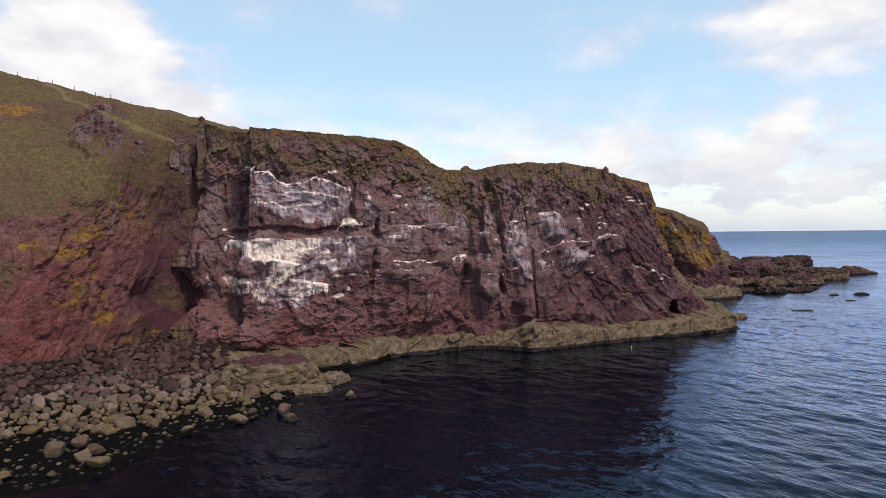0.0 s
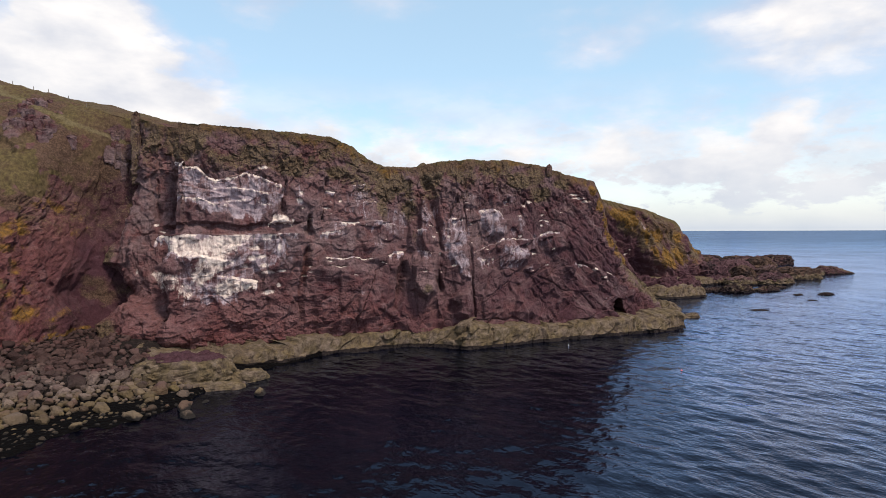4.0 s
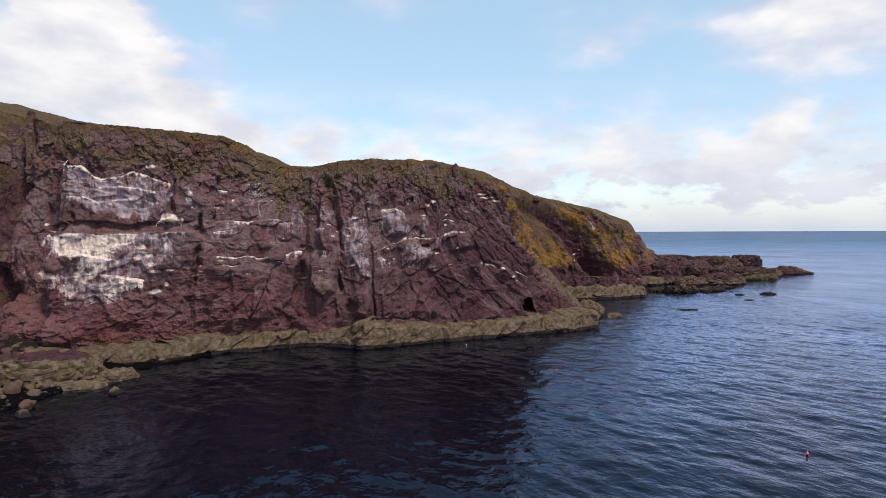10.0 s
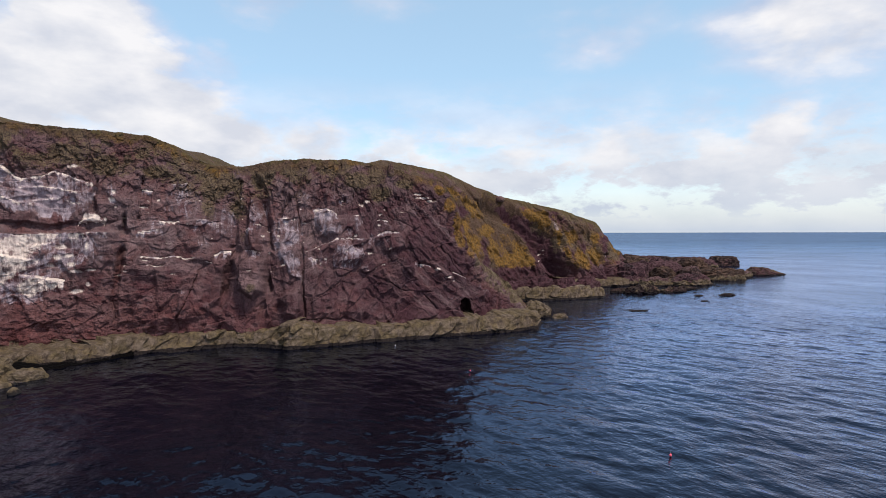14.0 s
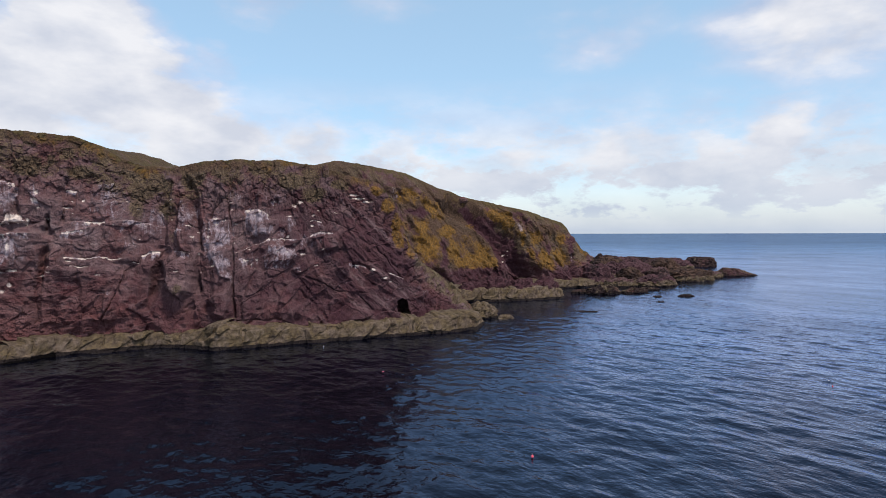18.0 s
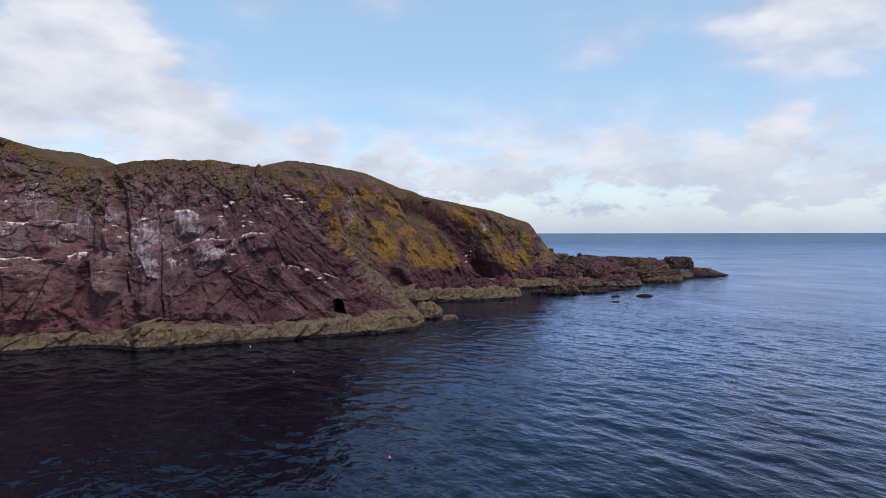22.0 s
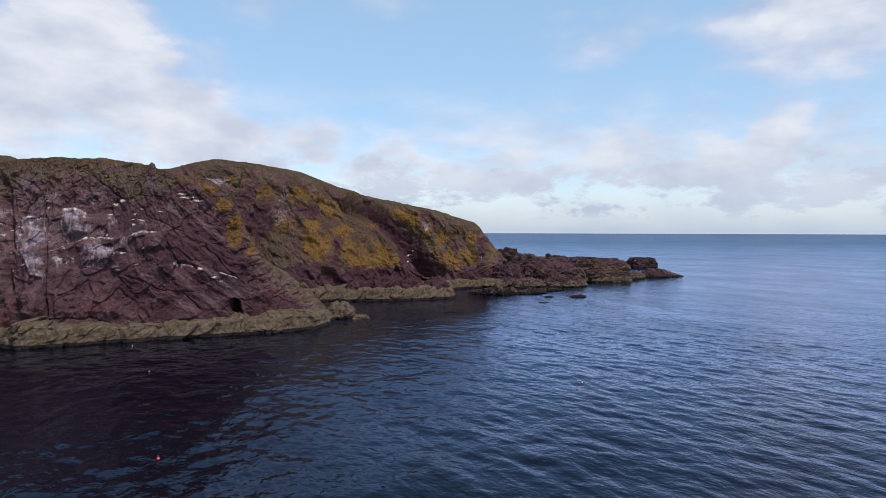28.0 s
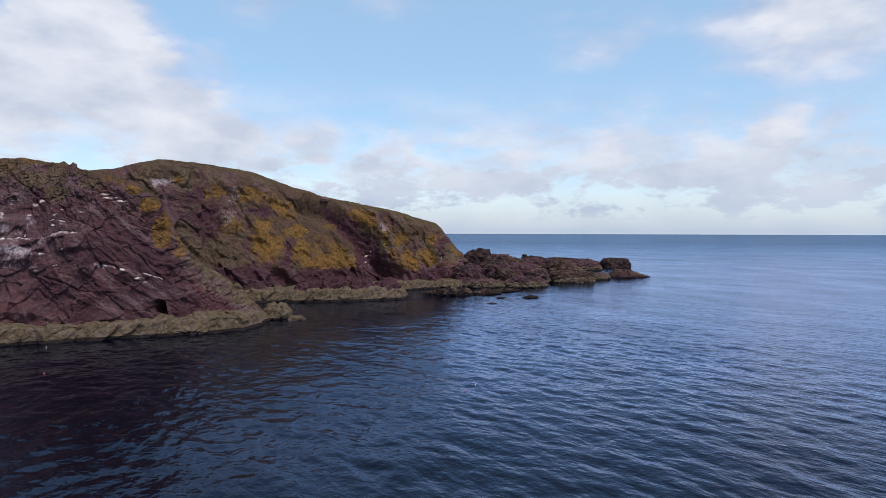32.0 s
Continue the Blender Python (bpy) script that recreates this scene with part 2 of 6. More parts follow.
def soften(a, n):
    k = np.hanning(n + 2)[1:-1]
    k /= k.sum()
    return np.convolve(np.pad(a, n // 2, mode="edge"), k, "valid")[:len(a)]


# ---- materials ----
class Mat:
    def __init__(self, name, rough=0.85, spec=0.3):
        self.m = bpy.data.materials.new(name)
        self.m.use_nodes = True
        self.n, self.l = self.m.node_tree.nodes, self.m.node_tree.links
        self.b = self.n["Principled BSDF"]
        self.b.inputs["Roughness"].default_value = rough
        self.b.inputs["Specular IOR Level"].default_value = spec
        self.geo = self.n.new("ShaderNodeNewGeometry")

    def put(self, sock, v):
        if isinstance(v, (int, float, tuple)):
            sock.default_value = v
        else:
            self.l.new(v, sock)

    def noise(self, scale, detail=5.0, rough=0.55, stretch=(1, 1, 1), off=(0, 0, 0), source=None, distortion=0.0):
        mp = self.n.new("ShaderNodeMapping")
        mp.inputs["Scale"].default_value = stretch
        mp.inputs["Location"].default_value = off
        self.l.new(source or self.geo.outputs["Position"], mp.inputs[0])
        t = self.n.new("ShaderNodeTexNoise")
        t.inputs["Scale"].default_value, t.inputs["Detail"].default_value, t.inputs["Roughness"].default_value = scale, detail, rough
        t.inputs["Distortion"].default_value = distortion
        self.l.new(mp.outputs[0], t.inputs["Vector"])
        return t.outputs["Fac"]

    def math(self, op, a, b=0.0, c=0.0, clamp=False):
        n = self.n.new("ShaderNodeMath")
        n.operation, n.use_clamp = op, clamp
        for i, v in enumerate((a, b, c)):
            self.put(n.inputs[i], v)
        return n.outputs[0]

    def step(self, v, lo, hi):
        n = self.n.new("ShaderNodeMapRange")
        n.interpolation_type = "SMOOTHSTEP"
        self.put(n.inputs["Value"], v)
        n.inputs["From Min"].default_value, n.inputs["From Max"].default_value = lo, hi
        return n.outputs[0]

    def mix(self, fac, a, b, mode="MIX"):
        n = self.n.new("ShaderNodeMix")
        n.data_type, n.blend_type = "RGBA", mode
        for sock, v in ((n.inputs[0], fac), (n.inputs[6], a), (n.inputs[7], b)):
            if isinstance(v, tuple) and len(v) == 3:
                v = (*v, 1)
            self.put(sock, v)
        return n.outputs[2]

    def attr(self, key):
        n = self.n.new("ShaderNodeAttribute")
        n.attribute_name = key
        return n.outputs["Fac"]

    def relief(self, height, distance=0.1, strength=1.0, after=None):
        n = self.n.new("ShaderNodeBump")
        n.inputs["Distance"].default_value, n.inputs["Strength"].default_value = distance, strength
        self.l.new(height, n.inputs["Height"])
        if after is not None:
            self.l.new(after, n.inputs["Normal"])
        return n.outputs[0]

    def done(self, color, normal=None, rough=None):
        self.put(self.b.inputs["Base Color"], color)
        if normal is not None:
            self.l.new(normal, self.b.inputs["Normal"])
        if rough is not None:
            self.put(self.b.inputs["Roughness"], rough)
        return self.m


def cliff_material():
    """Old volcanic rock: maroon to grey, with droppings, moss, orange lichen, turf and a pale tide-washed foot as stains."""
    k = Mat("cliff_rock", 0.92, 0.08)
    big, mid, fine, micro = k.noise(0.09, 4), k.noise(0.5, 6, 0.6), k.noise(3.2, 8, 0.65), k.noise(9.0, 6, 0.7, off=(3, 8, 1))
    streak = k.noise(1.5, 7, 0.65, stretch=(1, 1, 0.16), distortion=0.5)
    col = k.mix(k.step(big, 0.38, 0.62), (0.098, 0.043, 0.043), (0.158, 0.074, 0.065))
    col = k.mix(k.math("MULTIPLY", k.attr("grey"), k.step(k.noise(0.3, 6, 0.6, off=(2, 5, 8)), 0.36, 0.62)), col, (0.180, 0.130, 0.120))
    col = k.mix(k.math("MULTIPLY", k.step(k.noise(0.22, 5, 0.6, off=(6, 1, 3)), 0.5, 0.66), 0.6), col, (0.066, 0.034, 0.036))
    col = k.mix(k.math("MULTIPLY", k.step(streak, 0.54, 0.68), 0.4), col, (0.045, 0.026, 0.027))
    col = k.mix(k.math("MULTIPLY", k.step(k.noise(1.3, 7, 0.65, off=(9, 4, 2), distortion=0.6), 0.54, 0.70), 0.24), col, (0.27, 0.175, 0.160))
    grain = k.n.new("ShaderNodeMapRange")
    k.l.new(k.math("ADD", k.math("MULTIPLY", fine, 0.45), k.math("MULTIPLY", k.noise(1.15, 6, 0.6, off=(4, 4, 9)), 0.45)), grain.inputs["Value"])
    for key, val in (("From Min", 0.36), ("From Max", 0.64), ("To Min", 0.66), ("To Max", 1.42)):
        grain.inputs[key].default_value = val

    # joint-bounded blocks: each a little different in tone, with a shallow groove between
    sway = k.n.new("ShaderNodeTexNoise")
    sway.inputs["Scale"].default_value, sway.inputs["Detail"].default_value = 0.5, 5.0
    k.l.new(k.geo.outputs["Position"], sway.inputs["Vector"])
    bent = k.n.new("ShaderNodeVectorMath")
    bent.operation = "MULTIPLY_ADD"
    k.l.new(sway.outputs["Color"], bent.inputs[0])
    bent.inputs[1].default_value = (2.4, 2.4, 2.4)
    k.l.new(k.geo.outputs["Position"], bent.inputs[2])

    def cells(scale, feature, stretch):
        mp = k.n.new("ShaderNodeMapping")
        mp.inputs["Scale"].default_value = stretch
        mp.inputs["Rotation"].default_value = (0.0, 0.35, 0.0)
        k.l.new(bent.outputs[0], mp.inputs[0])
        v = k.n.new("ShaderNodeTexVoronoi")
        v.feature = feature
        v.inputs["Scale"].default_value = scale
        k.l.new(mp.outputs[0], v.inputs["Vector"])
        return v.outputs["Color"] if feature == "F1" else v.outputs["Distance"]

    def shade(tint):
        n = k.n.new("ShaderNodeSeparateColor")
        k.l.new(tint, n.inputs[0])
        return n.outputs[0]

    big_cell, small_cell = shade(cells(0.55, "F1", (1, 1, 0.7))), shade(cells(1.9, "F1", (1, 1, 0.8)))
    joint = k.math("MINIMUM", k.step(cells(0.55, "DISTANCE_TO_EDGE", (1, 1, 0.7)), 0.0, 0.10), k.math("ADD", 0.62, k.math("MULTIPLY", 0.38, k.step(cells(1.9, "DISTANCE_TO_EDGE", (1, 1, 0.8)), 0.0, 0.14))))
    col = k.mix(k.math("MULTIPLY", k.step(big_cell, 0.5, 0.85), 0.34), col, (0.215, 0.145, 0.134))
    col = k.mix(k.math("MULTIPLY", k.step(small_cell, 0.6, 0.95), 0.28), col, (0.050, 0.027, 0.028))

    col = k.mix(k.math("MULTIPLY", k.attr("red"), k.math("ADD", 0.35, k.math("MULTIPLY", k.step(mid, 0.25, 0.6), 0.6))), col, k.mix(k.step(fine, 0.35, 0.65), (0.096, 0.032, 0.029), (0.156, 0.055, 0.045)))

    def stain(col, key, tint_a, tint_b, src, lo=0.30, hi=0.62, full=1.0, sway=1.3, grade=None):
        a = k.attr(key)
        f = k.math("MULTIPLY", k.step(k.math("ADD", k.math("MULTIPLY", a, 0.85), k.math("MULTIPLY", k.math("SUBTRACT", src, 0.5), sway)), lo, hi), k.step(a, 0.02, 0.25))
        return k.mix(k.math("MULTIPLY", f, full), col, k.mix(k.step(grade or fine, 0.35, 0.65), tint_a, tint_b))

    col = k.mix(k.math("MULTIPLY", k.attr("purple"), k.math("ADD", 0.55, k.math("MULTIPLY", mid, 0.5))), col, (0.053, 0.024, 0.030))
    # Paler rock zones, and highlights painted along edges that stand out.
    col = k.mix(k.math("MULTIPLY", k.attr("pale_lit"), k.math("ADD", 0.25, k.math("MULTIPLY", mid, 0.8))), col, (0.27, 0.195, 0.178))
    col = stain(col, "moss", (0.060, 0.046, 0.031), (0.158, 0.124, 0.062), k.math("ADD", k.math("MULTIPLY", mid, 0.5), k.math("MULTIPLY", fine, 0.5)), 0.32, 0.7, 0.8)
    col = stain(col, "heath", (0.062, 0.040, 0.026), (0.112, 0.074, 0.045), k.math("ADD", k.math("MULTIPLY", mid, 0.6), k.math("MULTIPLY", fine, 0.4)), 0.28, 0.62, 0.9)
    col = stain(col, "ochre", (0.112, 0.070, 0.024), (0.250, 0.138, 0.026), k.math("ADD", k.math("MULTIPLY", mid, 0.8), k.math("MULTIPLY", fine, 0.2)), 0.30, 0.74, 0.85, 1.3, k.noise(1.3, 5, 0.6, off=(5, 5, 1)))
    col = stain(col, "turf", k.mix(k.step(k.noise(0.14, 5, 0.6, off=(8, 8, 8)), 0.42, 0.62), (0.054, 0.043, 0.020), (0.066, 0.042, 0.025)), k.mix(k.step(k.noise(0.10, 5, 0.6, off=(1, 9, 3)), 0.4, 0.62), (0.116, 0.094, 0.036), (0.108, 0.076, 0.040)), mid, 0.22, 0.45, 0.95, 1.3, k.noise(2.0, 7, 0.68, stretch=(1, 1, 0.6), off=(7, 2, 2)))
    col = stain(col, "pale", (0.12, 0.100, 0.050), (0.18, 0.152, 0.078), mid, 0.3, 0.8, 0.6)
    drip = k.math("ADD", k.math("MULTIPLY", streak, 0.5), k.math("ADD", k.math("MULTIPLY", mid, 0.3), k.math("MULTIPLY", fine, 0.2)))
    col = stain(col, "wash", (0.22, 0.170, 0.172), (0.44, 0.385, 0.385), drip, 0.32, 0.76, 0.85, 2.2, drip)
    col = stain(col, "guano", (0.42, 0.345, 0.290), (0.82, 0.73, 0.58), drip, 0.32, 0.78, 0.95, 2.0, k.math("ADD", k.math("MULTIPLY", streak, 0.65), k.math("ADD", k.math("MULTIPLY", mid, 0.25), k.math("MULTIPLY", fine, 0.10))))
    col = stain(col, "weed", (0.014, 0.010, 0.011), (0.040, 0.030, 0.028), k.math("ADD", k.math("MULTIPLY", k.noise(0.16, 5, 0.62, off=(3, 6, 6)), 0.7), k.math("MULTIPLY", mid, 0.3)), 0.34, 0.6, 0.85, 2.2)
    col = stain(col, "tide", k.mix(k.step(k.noise(0.35, 4, 0.5, off=(1, 3, 4)), 0.4, 0.6), (0.078, 0.060, 0.040), (0.080, 0.064, 0.034)), k.mix(k.step(k.noise(0.5, 4, 0.5, off=(7, 3, 2)), 0.4, 0.6), (0.176, 0.140, 0.096), (0.158, 0.122, 0.062)), mid, 0.3, 0.42, 0.95, 1.3, k.noise(1.1, 6, 0.62, off=(3, 3, 7)))
    col = stain(col, "wet", (0.012, 0.010, 0.010), (0.025, 0.02, 0.018), mid, 0.3, 0.5, 0.95)
    pale = k.math("MAXIMUM", k.math("MAXIMUM", k.attr("guano"), k.attr("wash")), k.math("MAXIMUM", k.math("MULTIPLY", k.attr("turf"), 0.8), k.math("MULTIPLY", k.attr("tide"), 0.35)), clamp=True)
    col = k.mix(k.math("SUBTRACT", 0.75, k.math("MULTIPLY", pale, 0.45)), col, grain.outputs[0], "MULTIPLY")
    col = k.mix(1.0, col, (0.87, 0.81, 0.87), "MULTIPLY")
    nrm = k.relief(k.math("MULTIPLY", joint, k.math("MULTIPLY", k.step(k.noise(0.16, 3, 0.5, off=(4, 9, 1)), 0.42, 0.6), k.math("SUBTRACT", 1.0, k.math("MAXIMUM", pale, k.attr("turf")), clamp=True))), 0.16, 0.7, k.relief(micro, 0.05, 0.5, k.relief(k.math("MULTIPLY", fine, k.math("SUBTRACT", 1.0, k.math("MULTIPLY", pale, 0.78))), 0.26, 0.75, k.relief(k.math("MULTIPLY", mid, k.math("SUBTRACT", 1.0, k.math("MULTIPLY", pale, 0.6))), 0.9, 0.7))))
    return k.done(col, nrm)


def stone_material():
    """Rounded beach stones, each a little different, pale and dusted yellow-green by weed."""
    k = Mat("beach_stone", 0.85, 0.12)
    oi = k.n.new("ShaderNodeObjectInfo")
    rnd = k.math("FRACT", k.math("ADD", oi.outputs["Random"], k.math("MULTIPLY", k.geo.outputs["Random Per Island"], 7.3)))
    fine, mid = k.noise(4.5, 7, 0.65), k.noise(1.1, 5)
    col = k.mix(rnd, (0.050, 0.032, 0.028), (0.235, 0.168, 0.140))
    col = k.mix(k.step(rnd, 0.8, 0.9), col, (0.10, 0.055, 0.05))
    col = k.mix(k.math("MULTIPLY", k.step(fine, 0.45, 0.62), 0.4), col, (0.070, 0.050, 0.045))
    sp = k.n.new("ShaderNodeSeparateXYZ")
    k.l.new(k.geo.outputs["Position"], sp.inputs[0])
    low = k.math("ADD", sp.outputs[2], k.math("MULTIPLY", k.math("SUBTRACT", mid, 0.5), 1.6))
    # Higher stones darker and redder: red scree, with the cliff's shade painted in.
    col = k.mix(k.math("MULTIPLY", k.step(low, 2.3, 3.6), 0.85), col, k.mix(rnd, (0.030, 0.015, 0.014), (0.075, 0.038, 0.034)))
    weed = k.math("SUBTRACT", 1.0, k.step(low, 1.1, 2.3))
    col = k.mix(k.math("MULTIPLY", weed, k.math("ADD", 0.15, k.math("MULTIPLY", k.math("FRACT", k.math("MULTIPLY", rnd, 5.7)), 0.6))), col, k.mix(fine, (0.050, 0.034, 0.018), (0.205, 0.146, 0.056)))
    wet = k.math("SUBTRACT", 1.0, k.step(low, 0.25, 0.75))
    col = k.mix(wet, col, (0.02, 0.016, 0.014))
    return k.done(col, k.relief(fine, 0.3, 0.9, k.relief(mid, 0.6, 0.8)))


def shingle_material():
    k = Mat("shingle", 0.95, 0.05)
    v = k.n.new("ShaderNodeTexVoronoi")
    v.inputs["Scale"].default_value = 1.6
    k.l.new(k.geo.outputs["Position"], v.inputs["Vector"])
    mid, fine = k.noise(0.8, 5), k.noise(6, 6)
    sp = k.n.new("ShaderNodeSeparateXYZ")
    k.l.new(k.geo.outputs["Position"], sp.inputs[0])
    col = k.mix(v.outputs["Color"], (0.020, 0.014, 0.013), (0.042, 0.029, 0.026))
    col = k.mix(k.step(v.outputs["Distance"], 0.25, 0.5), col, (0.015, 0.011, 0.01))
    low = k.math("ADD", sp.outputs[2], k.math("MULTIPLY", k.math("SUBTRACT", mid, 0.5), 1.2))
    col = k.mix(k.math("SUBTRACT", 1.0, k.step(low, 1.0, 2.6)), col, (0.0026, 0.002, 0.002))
    h = k.math("SUBTRACT", 1.0, v.outputs["Distance"])
    return k.done(col, k.relief(fine, 0.1, 0.5, k.relief(h, 0.5, 0.8)))


def sea_material():
    """Rippled sea: dark water below, sky mirrored from the sides of many small waves, its tint and strength painted by
    distance and noise.
    """
    k = Mat("sea_water", 0.5, 0.0)
    turned = k.n.new("ShaderNodeMapping")
    turned.inputs["Rotation"].default_value = (0, 0, radians(58))
    k.l.new(k.geo.outputs["Position"], turned.inputs[0])
    wave = k.noise(0.42, 3, 0.5, stretch=(0.85, 1.2, 1), distortion=0.1, source=turned.outputs[0])
    rip = k.noise(1.25, 3, 0.55, stretch=(0.9, 1.1, 1), off=(3, 1, 0), source=turned.outputs[0])
    swell = k.noise(0.11, 4, 0.55, stretch=(0.5, 1.4, 1), off=(5, 2, 0), source=turned.outputs[0])
    lane = k.noise(0.03, 5, 0.55, stretch=(0.55, 1.3, 1), off=(4, 6, 0), source=turned.outputs[0])
    patch = k.noise(0.018, 3, 0.5, off=(1, 7, 0))
    gust = k.noise(0.006, 4, 0.55, stretch=(0.6, 2.2, 1), off=(2, 3, 0))
    col = k.mix(k.step(patch, 0.35, 0.65), (0.0009, 0.0009, 0.0022), (0.0010, 0.0012, 0.0040))
    nrm = k.relief(rip, 0.058, 1.0, k.relief(wave, 0.24, 1.0, k.relief(swell, 0.26, 1.0)))
    k.done(col, nrm)
    gl = k.n.new("ShaderNodeBsdfGlossy")
    k.put(gl.inputs["Roughness"], k.math("ADD", 0.06, k.math("MULTIPLY", gust, 0.06)))
    k.l.new(nrm, gl.inputs["Normal"])
    fr = k.n.new("ShaderNodeFresnel")
    fr.inputs["IOR"].default_value = 1.33
    k.l.new(nrm, fr.inputs["Normal"])
    mx = k.n.new("ShaderNodeMixShader")
    sp = k.n.new("ShaderNodeSeparateXYZ")
    k.l.new(k.geo.outputs["Position"], sp.inputs[0])
    # Reflection cut offshore to darken the far water, standing in for wave slopes.
    far_dim = k.math("SUBTRACT", 1.0, k.math("MULTIPLY", k.step(k.math("ADD", sp.outputs[1], k.math("MULTIPLY", gust, 500.0)), 500.0, 1500.0), 0.36))
    # Gloss colour grows bluer with distance, tinting the mirrored sky.
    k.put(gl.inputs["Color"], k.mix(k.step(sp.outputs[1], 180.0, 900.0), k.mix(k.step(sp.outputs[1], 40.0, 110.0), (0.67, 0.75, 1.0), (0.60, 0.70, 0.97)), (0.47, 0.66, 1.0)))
    # Noise paints stronger and weaker reflection across the waves.
    broken = k.math("MULTIPLY", far_dim, k.math("ADD", 0.50, k.math("ADD", k.math("MULTIPLY", lane, 0.62), k.math("MULTIPLY", swell, 0.48))))
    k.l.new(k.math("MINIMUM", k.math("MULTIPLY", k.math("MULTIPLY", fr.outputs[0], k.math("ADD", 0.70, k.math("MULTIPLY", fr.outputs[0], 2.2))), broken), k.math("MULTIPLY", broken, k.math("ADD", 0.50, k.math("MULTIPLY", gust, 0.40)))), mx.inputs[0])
    k.l.new(k.b.outputs[0], mx.inputs[1])
    k.l.new(gl.outputs[0], mx.inputs[2])
    k.l.new(mx.outputs[0], k.n["Material Output"].inputs["Surface"])
    return k.m


ROCK, STONE, SHINGLE, SEA = cliff_material(), stone_material(), shingle_material(), sea_material()

# ---- sea ----
def axis(near, step, far, grow):
    a, s = [0.0], step
    while a[-1] < far:
        if a[-1] > near:
            s *= grow
        a.append(a[-1] + s)
    a = np.array(a)
    return np.concatenate([-a[:0:-1], a])


ax, ay = axis(110, 0.42, 4800, 1.13) + 70, axis(75, 0.36, 4800, 1.13) + 85
X, Y = np.meshgrid(ax, ay, indexing="ij")
near = np.clip(1.6 - np.hypot((X - 70) * 0.7, Y - 85) / 110, 0, 1)
cr, sr = math.cos(radians(-58)), math.sin(radians(-58))
U, V = X * cr + Y * sr, -X * sr + Y * cr
V = V + 1.2 * vnoise(U / 14, V / 14, X * 0, 8)
Z = near * (0.11 * vnoise(U / 6.0, V / 3.4, X * 0, 3) + 0.074 * vnoise(U / 2.4, V / 1.5, X * 0, 4) + 0.034 * vnoise(U / 1.3, V / 0.8, X * 0, 6))
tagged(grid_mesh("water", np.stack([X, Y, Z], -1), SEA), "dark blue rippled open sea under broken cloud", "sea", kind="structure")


# ---- the landforms ----
def land(name, us, base, mid, rim, back, rows=(200, 30), wide=0.0):
    """A curtain of rock from below the sea up a face to its rim and back over the top.
    base, mid, rim, back: points (n, 3) along the face."""
    nf, nt = rows
    t = np.linspace(0, 1, nf)[None, :, None]
    b, m, r, k = (p[:, None, :] for p in (base, mid, rim, back))
    # smooth curve base-mid-rim (quadratic through the middle)
    c = 2 * m - 0.5 * b - 0.5 * r
    face = (1 - t) ** 2 * b + 2 * t * (1 - t) * c + t * t * r
    s = np.linspace(0, 1, nt + 1)[1:][None, :, None]
    top = r + (k - r) * s
    return np.concatenate([face, top], 1)


def place(P, x, z, rx, rz):
    """Soft ellipse on the face round (x, z)."""
    return np.clip(1.25 - np.hypot((P[..., 0] - x) / rx, (P[..., 2] - z) / rz), 0, 1)


def line_gap(x, z, pts):
    """Distance on the face from a bent line."""
    best = np.full(x.shape, 1e3)
    for (x0, z0), (x1, z1) in zip(pts[:-1], pts[1:]):
        dx, dz = x1 - x0, z1 - z0
        t = np.clip(((x - x0) * dx + (z - z0) * dz) / (dx * dx + dz * dz), 0, 1)
        best = np.minimum(best, np.hypot(x - x0 - t * dx, z - z0 - t * dz))
    return best


def within(x, z, pts):
    """How deep a spot lies inside an outline on the face, negative outside."""
    pts = list(pts)
    odd = np.zeros(x.shape, bool)
    for (x0, z0), (x1, z1) in zip(pts, pts[1:] + pts[:1]):
        if z0 != z1:
            odd ^= ((z0 > z) != (z1 > z)) & (x < x0 + (z - z0) * (x1 - x0) / (z1 - z0))
    d = line_gap(x, z, pts + pts[:1])
    return np.where(odd, d, -d)


